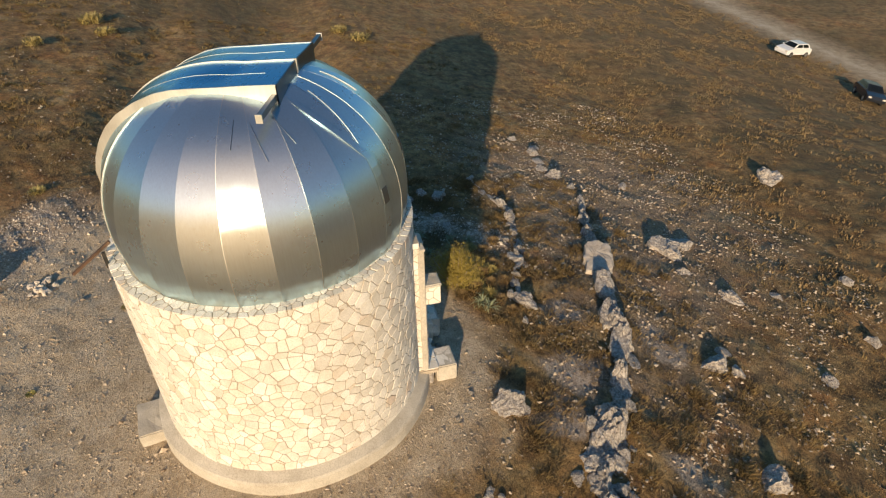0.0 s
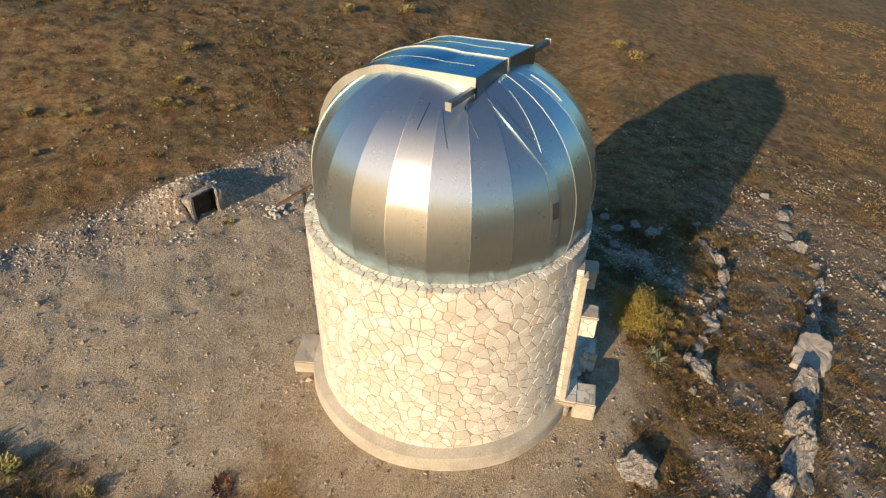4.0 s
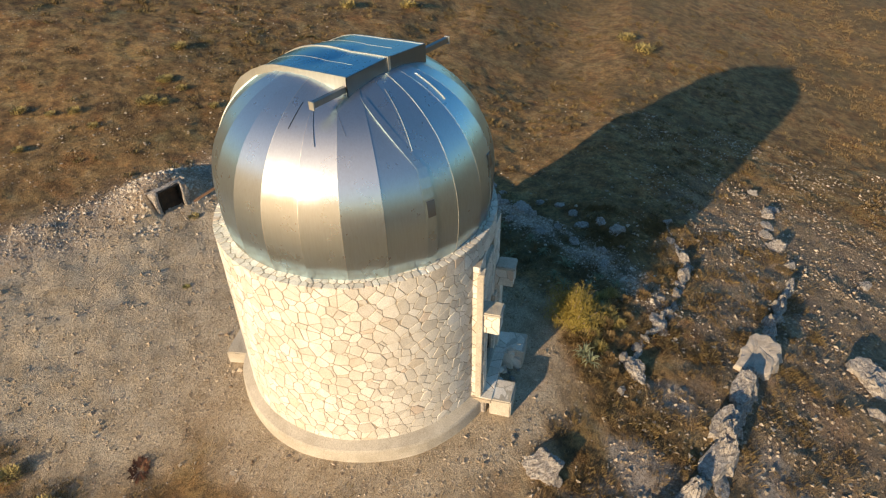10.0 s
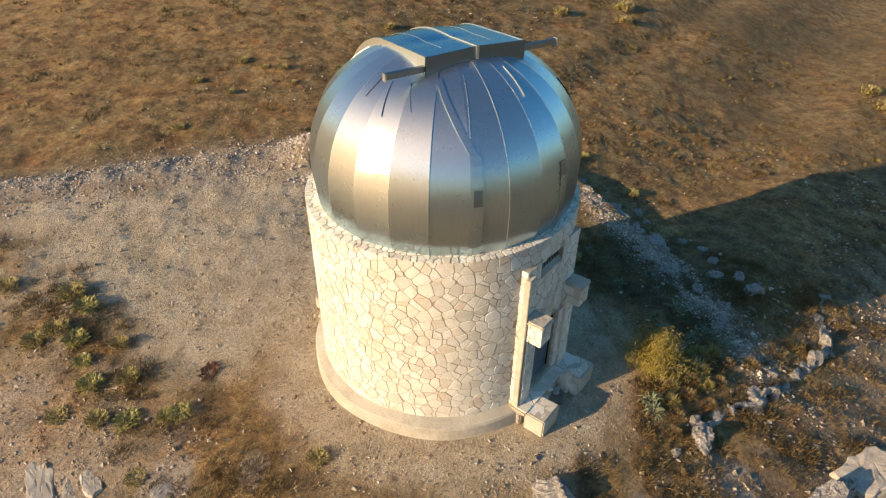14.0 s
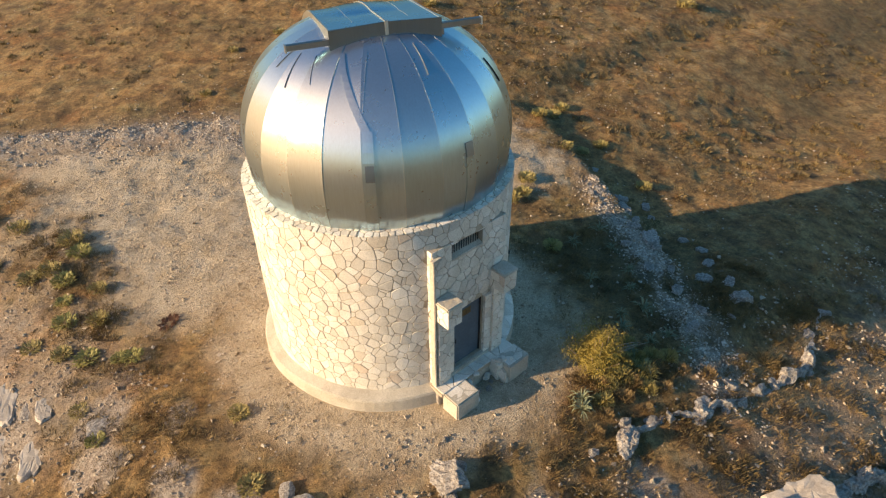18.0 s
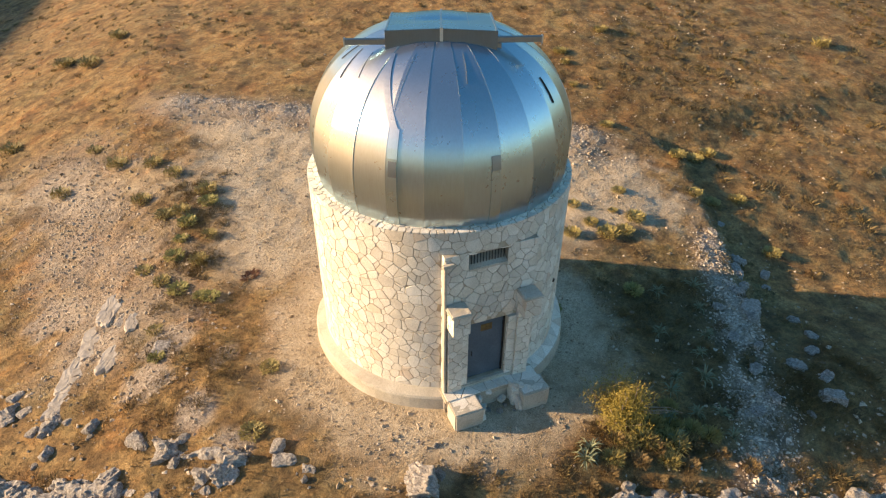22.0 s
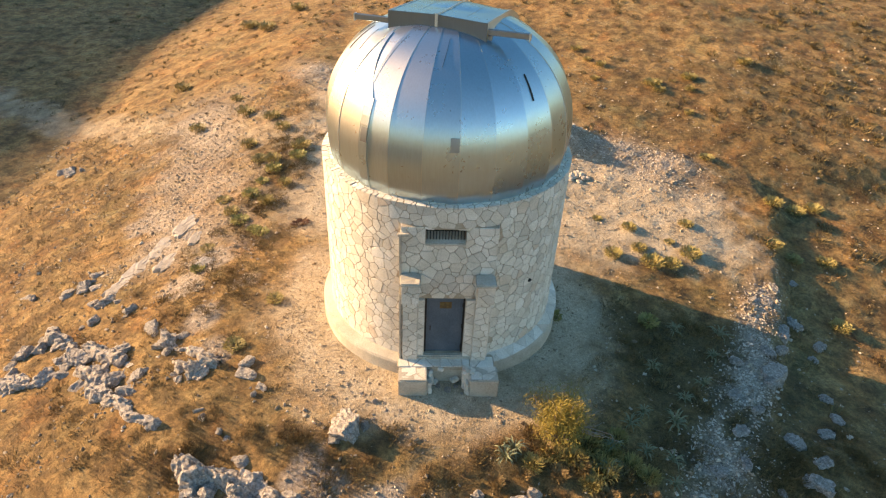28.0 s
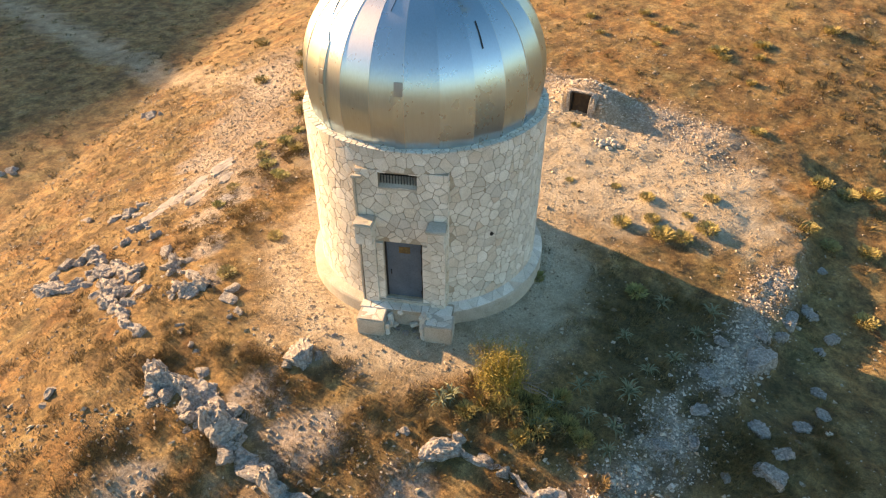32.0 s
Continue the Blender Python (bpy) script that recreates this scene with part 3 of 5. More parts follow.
# the flat front of the entrance bay
bay = bmesh.new()
bx, bz = [-1.22, -0.62, -0.58, 0.40, 0.50, 1.20], [0.3, 0.70, 2.69, 4.45, 4.86, 4.93]
for x0, x1 in zip(bx, bx[1:]):
    for z0, z1 in zip(bz, bz[1:]):
        cx, cz = (x0 + x1) / 2, (z0 + z1) / 2
        if not any(o[0] < cx < o[1] and o[2] < cz < o[3] for o in (DOOR, WINDOW)):
            add_box(bay, x0, x1, -3.445, -3.10, z0, z1)
bay_wall = part("bay_wall", bay, M_MORTAR, front, "flat stone-faced front of the entrance bay")
for cells, place in ((cells_of(-1.22, 1.20, 0.5, 4.93, 0.225, rng, holes=((-0.80, 0.76, 0.0, 2.70), (WINDOW[0], WINDOW[1], WINDOW[2], WINDOW[3]))), on_front(-3.445)),
                     (cells_of(3.2, 3.44, 0.5, 4.93, 0.2, rng, jitter=0.3), lambda u, w, h: (-1.22 - h, -u, w)),
                     (cells_of(-3.44, -3.2, 0.5, 4.93, 0.2, rng, jitter=0.3), on_side(1.20, 1))):
    for c, poly in cells:
        v, f = stone_geometry(c, poly, 0.0, place, rng, 0.018)
        part("stone", mesh_from("stone", v, f), M_STONE_PIECE, bay_wall)
faced_box("jamb", -1.17, -0.78, -3.60, -3.4, 0.5, 2.90, 0.22, front, "stone-faced pilaster beside the door")
faced_box("jamb", 0.76, 1.16, -3.60, -3.4, 0.5, 2.90, 0.22, front, "stone-faced pilaster beside the door")
faced_box("inner_jamb", -0.775, -0.59, -3.53, -3.3, 0.5, 2.68, 0.22, front)
faced_box("inner_jamb", 0.51, 0.755, -3.53, -3.3, 0.5, 2.68, 0.22, front)
faced_box("bracket_block", -1.20, -0.75, -3.97, -3.4, 2.90, 3.46, 0.24, front, "projecting stone-faced block over the pilaster")
faced_box("bracket_block", 0.73, 1.19, -3.95, -3.4, 2.90, 3.44, 0.24, front, "projecting stone-faced block over the pilaster")


def rough_block(x0, x1, y0, y1, z0, z1, seed, amount=0.02, cuts=3, bevel=0.03):
    """A hewn block: bevelled, with uneven faces."""
    bm = bmesh.new()
    bmesh.ops.create_cube(bm, size=1.0, matrix=Matrix.Translation(((x0 + x1) / 2, (y0 + y1) / 2, (z0 + z1) / 2)) @ Matrix.Diagonal((x1 - x0, y1 - y0, z1 - z0, 1)))
    bmesh.ops.bevel(bm, geom=bm.edges[:], offset=bevel, segments=2, affect="EDGES")
    bmesh.ops.subdivide_edges(bm, edges=[e for e in bm.edges if e.calc_length() > 0.12], cuts=cuts, use_grid_fill=True)
    for v in bm.verts:
        p = v.co * 5 + Vector((seed * 3.1, seed, 0))
        v.co += Vector((noise.noise(p), noise.noise(p + Vector((9, 0, 0))), noise.noise(p + Vector((0, 9, 0))))) * amount
    return bm


part("cap_stone", rough_block(-1.24, -0.72, -4.0, -3.48, 3.45, 3.56, 1), M_CONCRETE, front, "pale mortar cap")
part("cap_stone", rough_block(0.70, 1.22, -3.98, -3.48, 3.43, 3.54, 2), M_CONCRETE, front, "pale mortar cap")
# extra pale strip stands in for the bay edge catching the sun
part("lit_edge_strip", rough_block(-1.27, -1.21, -3.56, -3.40, 0.55, 4.72, 31, 0.012, 5, 0.012), M_CONCRETE, front, "narrow pale strip added for the sunlit line down the bay's edge")
part("edge_stub", rough_block(-1.30, -1.02, -3.58, -3.46, 4.70, 4.78, 32, 0.015, 2, 0.015), M_CONCRETE, front, "broken stub of pale render")

# the door itself
door = tagged(obj("door_1", box_bm(DOOR[0] + 0.01, DOOR[1] - 0.01, -3.36, -3.31, DOOR[2] + 0.01, DOOR[3] - 0.005, 0.006), M_DOOR), "closed dark blue-grey sheet steel door in the stone portal", "door", kind="structure")
part("door_frame", box_bm(DOOR[0], DOOR[0] + 0.05, -3.385, -3.30, DOOR[2], DOOR[3], 0.004), M_IRON, door)
part("door_frame", box_bm(DOOR[1] - 0.05, DOOR[1], -3.385, -3.30, DOOR[2], DOOR[3], 0.004), M_IRON, door)
part("door_frame", box_bm(DOOR[0] + 0.05, DOOR[1] - 0.05, -3.385, -3.30, DOOR[3] - 0.05, DOOR[3], 0.004), M_IRON, door)
em = bmesh.new()
add_box(em, -0.18, 0.14, -3.368, -3.36, 2.28, 2.50)
for x_ in (-0.08, 0.0):
    add_box(em, x_, x_ + 0.045, -3.374, -3.368, 2.31, 2.46)
part("emblem", em, M_BRASS, door, "small ochre emblem plate")
hd = bmesh.new()
rod(hd, (-0.42, -3.40, 1.52), (-0.42, -3.40, 1.66), 0.012)
rod(hd, (-0.42, -3.36, 1.54), (-0.42, -3.40, 1.54), 0.010)
rod(hd, (-0.42, -3.36, 1.64), (-0.42, -3.40, 1.64), 0.010)
part("door_handle", hd, M_IRON, door)
for z_ in (0.85, 1.6, 2.35):
    hb = bmesh.new()
    rod(hb, (DOOR[1] - 0.055, -3.385, z_), (DOOR[1] - 0.055, -3.385, z_ + 0.12), 0.016)
    part("hinge", hb, M_IRON, door)

# the barred slot window over the door
window = tagged(new("window_1"), "narrow barred slot window with a dark opening, high in the tower wall", "window", kind="structure")
sill = bmesh.new()
pts = [(WINDOW[0], -3.47, WINDOW[2] - 0.02), (WINDOW[1], -3.47, WINDOW[2] - 0.02), (WINDOW[1], -3.12, WINDOW[2] + 0.16), (WINDOW[0], -3.12, WINDOW[2] + 0.16)]
lo = [sill.verts.new(p) for p in pts]
dn = [sill.verts.new((p[0], p[1] + 0.02, p[2] - 0.08)) for p in pts]
sill.faces.new(lo), sill.faces.new(dn[::-1])
for k in range(4):
    sill.faces.new((lo[k], lo[(k + 1) % 4], dn[(k + 1) % 4], dn[k]))
part("window_sill", sill, M_CONCRETE, window)
for k in range(13):
    bar = bmesh.new()
    x_ = WINDOW[0] + (k + 0.6) * (WINDOW[1] - WINDOW[0]) / 13.2
    rod(bar, (x_, -3.33, WINDOW[2] + 0.02), (x_ + rng.uniform(-0.006, 0.006), -3.33, WINDOW[3] + 0.02), 0.011, 6)
    part("bar", bar, M_IRON, window)
# added dark panel: the darkness of the room behind the bars
part("window_back", box_bm(WINDOW[0] - 0.1, WINDOW[1] + 0.1, -3.03, -3.0, WINDOW[2] - 0.2, WINDOW[3] + 0.2), M_IRON, window, "dark panel that stands in for the unlit inside")
part("back_wall", box_bm(DOOR[0] - 0.1, DOOR[1] + 0.1, -3.06, -3.03, 0.3, DOOR[3] + 0.1), M_IRON, door)

vent = thing("vent_pipe", "short dark drain pipe end in the stone wall", "pipe")
vb = bmesh.new()
a_ = radians(-49)
rod(vb, (3.4 * math.cos(a_), 3.4 * math.sin(a_), 2.76), (3.55 * math.cos(a_), 3.55 * math.sin(a_), 2.73), 0.055, 14)
part("pipe", vb, M_IRON, vent)

# landing and the two low walls that flank the broken steps
landing = thing("door_landing", "paved stone landing in front of the steel door", "landing")
core = part("slab", rough_block(-1.30, 1.40, -3.84, -3.3, 0.40, 0.57, 9, 0.03), M_MORTAR, landing, "mortar bed with a broken front edge")
part("footing", rough_block(-1.28, 1.38, -3.70, -3.3, -0.2, 0.42, 14, 0.03), M_LIME, landing, "crumbling rubble under the landing")
part("threshold", rough_block(-0.80, 0.76, -3.56, -3.38, 0.55, 0.69, 15, 0.008), M_CONCRETE, landing, "worn concrete threshold")
for c, poly in cells_of(-1.28, 1.38, -3.86, -3.46, 0.30, rng, jitter=0.40, joint=0.010):
    v, f = stone_geometry(c, poly, 0.0, on_top(0.575), rng, 0.009)
    part("paving_stone", mesh_from("paving_stone", v, f), M_STONE_PIECE, core)
for x0, x1, h, seed in ((-1.27, -0.47, 0.56, 4), (0.68, 1.48, 0.57, 5)):
    w_ = thing("step_wall", "low block of pale rendered masonry flanking the broken steps", "low wall", "walls flanking the steps")
    body = part("block", rough_block(x0, x1, -4.39, -3.80, -0.25, h, seed, 0.012), M_CONCRETE, w_)
    for c, poly in cells_of(x0 + 0.05, x1 - 0.05, -4.33, -3.84, 0.34, rng, jitter=0.44, joint=0.012):
        v, f = stone_geometry(c, poly, 0.0, on_top(h - 0.004), rng, 0.007)
        part("paving_stone", mesh_from("paving_stone", v, f), M_STONE_PIECE, body)
pier = thing("step_stub", "broken white stub of masonry at the steps' inner corner", "masonry stub")
part("block", rough_block(0.50, 0.72, -4.12, -3.78, -0.1, 0.60, 6, 0.06), M_STONE_PIECE, pier)
for x0, x1, y0, y1, z1, seed in ((-0.50, -0.36, -4.30, -3.86, 0.34, 51), (-0.46, -0.30, -4.02, -3.84, 0.46, 52), (0.56, 0.70, -4.36, -4.08, 0.36, 53)):
    br_ = thing("broken_edge", "ragged broken edge of pale masonry beside the ruined steps", "masonry stub", "broken step edges")
    part("block", rough_block(x0, x1, y0, y1, -0.1, z1, seed, 0.07, 3, 0.03), M_STONE_PIECE, br_)
frag_rng = random.Random(61)
for x_, y_, z_, s_ in ((-0.10, -3.88, 0.50, 0.16), (0.62, -4.02, 0.60, 0.20), (0.78, -4.05, 0.60, 0.17), (0.98, -4.20, 0.60, 0.12), (-0.42, -3.92, 0.40, 0.14), (0.30, -3.90, 0.12, 0.22), (-0.25, -3.95, 0.08, 0.18)):
    fg = tagged(obj("stone_fragment", rough_block(-0.5, 0.5, -0.35, 0.35, -0.25, 0.25, s_ * 90, 0.14, 2, 0.08), M_STONE_PIECE), "broken white stone fragment on the ruined steps", "stone", "fragments of the broken steps")
    fg.matrix_basis = pose(x_, y_, z_, frag_rng.uniform(-15, 15), frag_rng.uniform(-15, 15), frag_rng.uniform(0, 180)) @ Matrix.Scale(s_, 4)

# the concrete slab at the tower's far side
side = thing("concrete_step", "worn grey concrete step against the tower footing", "step")
part("block", rough_block(-0.60, 0.60, -0.42, 0.42, -0.3, 0.40, 8, 0.035), M_CONCRETE, side)
side.matrix_basis = pose(-0.72, 3.84, 0, 0, 0, 9)

# ---- the dome ----
DC, DR, DV, FULLNESS = Vector((0.0, -0.09, 6.35)), 3.34, 2.95, 2.2
dome = thing("observatory_dome", "rounded dome of brushed steel sheets with bright folded seams", "dome")


def shell(a, e, off=0.0):
    """A point of the dome at azimuth a and elevation e, in degrees, off metres outside it; its crown is flatter than a ball's."""
    c, n = math.cos(radians(e)), math.sin(radians(e))
    if e > 0:
        c, n, v = c ** (2 / FULLNESS), n ** (2 / FULLNESS), DV
    else:
        v = DR
    return DC + Vector(((DR + off) * c * math.cos(radians(a)), (DR + off) * c * math.sin(radians(a)), (v + off) * n))


def crown(r):
    """The dome's height over its centre, r metres from its axis."""
    return DV * max(0.0, 1 - (min(r, DR) / DR) ** FULLNESS) ** (1 / FULLNESS)


LOW = -15.6
els = [LOW + (86 - LOW) * k / 30 for k in range(31)]
for k in range(24):
    a0, a1 = -118 + 15 * k, -118 + 15 * (k + 1)
    g = bmesh.new()
    tip, swing = rng.uniform(-0.012, 0.012), rng.uniform(-0.010, 0.010)
    rows = []
    for e in els:
        off = tip * math.sin(radians((e - LOW) * 1.7)) * 0.6
        rows.append((g.verts.new(shell(a0, e, off + swing)), g.verts.new(shell(a1, e, off - swing))))
    for (p, q), (s, u) in zip(rows, rows[1:]):
        g.faces.new((p, q, u, s))
    part("panel", g, M_STEEL, dome, smooth=True)
    seam, wide = bmesh.new(), rng.choice((0.002, 0.003, 0.004, 0.008))
    edge = []
    for e in els:
        c = radians(90) + radians(a0)
        t_ = Vector((math.cos(c), math.sin(c), 0)) * wide
        base, top_ = shell(a0, e, -0.015), shell(a0, e, wide)
        edge.append([seam.verts.new(base - t_), seam.verts.new(top_ - t_ * 0.6), seam.verts.new(top_ + t_ * 0.6), seam.verts.new(base + t_)])
    for p, q in zip(edge, edge[1:]):
        for j in range(3):
            seam.faces.new((p[j], p[j + 1], q[j + 1], q[j]))
    part("seam", seam, M_STEEL_TRIM, dome, "folded bright seam")
# foot ring; its dark colour paints the shadow line under the dome
skirt = bmesh.new()
last = None
for k in range(97):
    a = 360 * k / 96
    now = [skirt.verts.new(shell(a, LOW, 0.02)), skirt.verts.new(shell(a, LOW, 0.02) - Vector((0, 0, 0.07))), skirt.verts.new(shell(a, LOW, -0.05) - Vector((0, 0, 0.07)))]
    if last:
        skirt.faces.new((last[0], now[0], now[1], last[1]))
        skirt.faces.new((last[1], now[1], now[2], last[2]))
    last = now
part("base_ring", skirt, M_IRON, dome, "ring at the dome's foot, coloured dark for the shadow line there")


def patch(a0, a1, e0, e1, mat, name, label, lift=0.008, lean=0.0):
    """A sheet on the dome between two azimuths and two elevations; lean: degrees by which its upper end swings aside."""
    bm = bmesh.new()
    na, ne = 3, 10
    g = [[bm.verts.new(shell(a0 + lean * j / ne + (a1 - a0) * i / na, e0 + (e1 - e0) * j / ne, lift)) for i in range(na + 1)] for j in range(ne + 1)]
    b = [[bm.verts.new(shell(a0 + lean * j / ne + (a1 - a0) * i / na, e0 + (e1 - e0) * j / ne, -0.05)) for i in range(na + 1)] for j in range(ne + 1)]
    for j in range(ne):
        for i in range(na):
            bm.faces.new((g[j][i], g[j][i + 1], g[j + 1][i + 1], g[j + 1][i]))
        bm.faces.new((g[j][0], g[j + 1][0], b[j + 1][0], b[j][0]))
        bm.faces.new((g[j][na], b[j][na], b[j + 1][na], g[j + 1][na]))
    for i in range(na):
        bm.faces.new((g[0][i], b[0][i], b[0][i + 1], g[0][i + 1]))
        bm.faces.new((g[ne][i], g[ne][i + 1], b[ne][i + 1], b[ne][i]))
    part(name, bm, mat, dome, label)


patch(-131.9, -128.6, 7, 13.5, M_STEEL_DARK, "vent_slot", "dark rectangular vent slot", 0.016)
patch(-91.9, -88.3, 9.5, 15.5, M_STEEL_DARK, "vent_slot", "dark rectangular vent slot", 0.016)
patch(-132.6, -128.4, -14.5, 27.0, M_STEEL, "cover_strip", "narrow overlapping cover strip")
patch(-92.2, -88.0, -14.5, 9.4, M_STEEL, "cover_strip", "narrow overlapping cover strip")
patch(-132.7, -129.2, 27.0, 60.0, M_STEEL, "cover_strip", "narrow overlapping cover strip", 0.012, -16.0)
patch(-51.9, -51.5, 28, 41, M_IRON, "open_slit", "open dark slit between two sheets")
patch(-132.2, -132.1, 34, 62, M_STEEL_TRIM, "lap_edge", "bright lapped sheet edge", 0.012, 2.0)
for az_, lo_, hi_, lean_ in ((173.0, 46, 58, 2.0), (-158.9, 44, 57, -5.0), (-172.6, 40, 56, -4.0), (-98.0, 47, 63, 3.0)):
    patch(az_, az_ + 0.16, lo_, hi_, M_STEEL_DARK, "lap_edge", "dark lapped sheet edge", 0.010, lean_)

# shutter: two flat leaves that slide apart on a cross rail, proud of the dome at their upper end
AX = Vector((0.365, 0.931, 0)).normalized()          # towards the slit's lower end
CR = Vector((AX.y, -AX.x, 0))                         # across
shutter = part("shutter", box_bm(-0.01, 0.01, -0.01, 0.01, -0.01, 0.01), M_STEEL_DARK, dome, "slit shutter of two steel leaves standing proud of the dome")
shutter.matrix_basis = Matrix.Translation(DC + Vector((0, 0, 2.7)))
back = shutter.matrix_basis.inverted()
HALF, HEAD = 1.22, -1.22
SAG = ((-1.22, 3.00), (-0.55, 2.955), (0.0, 2.905), (0.5, 2.87), (0.9, 2.83), (1.25, 2.75), (1.75, 2.54), (2.2, 2.27), (2.5, 2.0), (2.75, 1.68), (2.95, 1.30), (3.06, 0.98))
runs = [HEAD + 0.1 * k for k in range(38)] + [2.55, 2.63, 2.71, 2.79, 2.87, 2.95, 3.01, 3.06]


def lid(along, across, off=0.0):
    """A point of the shutter's skin: along the slit from the zenith, across it, off metres above."""
    flat = float(np.interp(along, [p[0] for p in SAG], [p[1] for p in SAG]))
    z = max(flat + 0.05 * (1 - abs(across) / HALF) * (along < 1), crown(math.hypot(along, across)) + 0.025)
    return back @ (DC + AX * along + CR * across + Vector((0, 0, z + off)))


def strip_along(across, wide, high, a0, a1):
    """A raised fold that runs along the shutter."""
    bm = bmesh.new()
    q = [[bm.verts.new(lid(p, across + w_, o)) for w_, o in ((-wide, -0.02), (-wide * 0.9, high), (wide * 0.9, high), (wide, -0.02))] for p in runs if a0 <= p <= a1]
    for u, v in zip(q, q[1:]):
        for j in range(3):
            bm.faces.new((u[j], u[j + 1], v[j + 1], v[j]))
    bm.faces.new(q[0][::-1]), bm.faces.new(q[-1])
    return bm


for s in (-1, 1):
    leaf, cols = bmesh.new(), 7
    grid = [[leaf.verts.new(lid(p, s * (0.02 + (HALF - 0.02) * j / (cols - 1)))) for j in range(cols)] for p in runs]
    for u, v in zip(grid, grid[1:]):
        for j in range(cols - 1):
            leaf.faces.new((u[j], u[j + 1], v[j + 1], v[j]))
    part("leaf", leaf, M_STEEL_LEAF, shutter, "plain sheet steel shutter leaf", smooth=True)
    part("leaf_seam", strip_along(s * 0.62, 0.004, 0.006, HEAD + 0.35, 1.9), M_STEEL_TRIM, shutter, "thin folded seam along the leaf")
    wallb = bmesh.new()
    q = []
    for p in runs:
        top_, out = lid(p, s * HALF), CR * (s * 0.02)
        foot = Vector((top_.x, top_.y, min(top_.z - 0.05, crown(math.hypot(p, HALF)) - 2.7 - 0.05)))
        lip_ = Vector((0, 0, 0.015))
        q.append([wallb.verts.new(v_) for v_ in (top_ - out + lip_, top_ + out + lip_, foot + out, foot - out)])
    for u, v in zip(q, q[1:]):
        for j in range(4):
            wallb.faces.new((u[j], u[(j + 1) % 4], v[(j + 1) % 4], v[j]))
    part("side_wall", wallb, M_STEEL_TRIM, shutter, "bright side wall of the shutter")
    # fascia across the upper end; its foot follows the dome
    fas = bmesh.new()
    top_row, low_row = [], []
    for k in range(9):
        x_ = s * (0.02 + (HALF + 0.0) * k / 8)
        top_row.append(lid(HEAD, x_, 0.012))
        low_row.append(Vector((top_row[-1].x, top_row[-1].y, crown(math.hypot(HEAD, x_)) - 2.7 - 0.03)))
    lip = -AX * 0.03
    a_ = [[fas.verts.new(p + o) for p in row] for row, o in ((top_row, Vector()), (top_row, lip), (low_row, lip), (low_row, Vector()))]
    for k in range(8):
        for j in range(4):
            fas.faces.new((a_[j][k], a_[j][k + 1], a_[(j + 1) % 4][k + 1], a_[(j + 1) % 4][k]))
    part("fascia", fas, M_STEEL_DULL, shutter, "dull steel end plate with an arched foot")
part("joint_cover", strip_along(0.0, 0.026, 0.03, HEAD, 2.9), M_STEEL_TRIM, shutter, "bright raised strip over the joint")
endp = bmesh.new()
m_ = Matrix.Translation(lid(HEAD, 0) - AX * 0.035 - Vector((0, 0, 0.11))) @ Matrix.Rotation(math.atan2(CR.y, CR.x), 4, "Z")
bmesh.ops.create_cube(endp, size=1.0, matrix=m_ @ Matrix.Diagonal((0.07, 0.04, 0.30, 1)))
part("end_cap", endp, M_STEEL_TRIM, shutter)
rail_mid = back @ Vector((-0.36, -1.13, 9.13))
rdir = Vector((4.10, -1.51, 0.06)).normalized()
rm = Matrix.Translation(rail_mid - AX * 0.04) @ rdir.to_track_quat("X", "Z").to_matrix().to_4x4()
rl = bmesh.new()
bmesh.ops.create_cube(rl, size=1.0, matrix=rm @ Matrix.Diagonal((4.36, 0.10, 0.13, 1)))
bmesh.ops.bevel(rl, geom=rl.edges[:], offset=0.008, segments=1, affect="EDGES")
part("rail", rl, M_STEEL_DARK, shutter, "long cross rail of dull steel")
for s in (-1, 1):
    cp = bmesh.new()
    bmesh.ops.create_cube(cp, size=1.0, matrix=rm @ Matrix.Translation((s * 2.19, 0, -0.01)) @ Matrix.Diagonal((0.03, 0.13, 0.17, 1)))
    part("rail_end", cp, M_STEEL_TRIM, shutter)
    br = bmesh.new()
    bmesh.ops.create_cube(br, size=1.0, matrix=rm @ Matrix.Translation((s * 1.22, 0.05, -0.18)) @ Matrix.Diagonal((0.14, 0.16, 0.2, 1)))
    part("bracket", br, M_STEEL_DARK, shutter)

hook = thing("iron_bracket", "rusty iron bracket sticking out over the wall head", "bracket")
hb = bmesh.new()
add_box(hb, -0.035, 0.035, -0.55, 0.5, -0.03, 0.03, pose(-0.82, 3.72, 5.68, -32, 0, 14))
part("arm", hb, M_WOOD, hook)
hb = bmesh.new()
add_box(hb, -0.03, 0.03, -0.03, 0.03, -0.3, 0.1, pose(-0.86, 3.42, 5.72))
part("post", hb, M_IRON, hook)

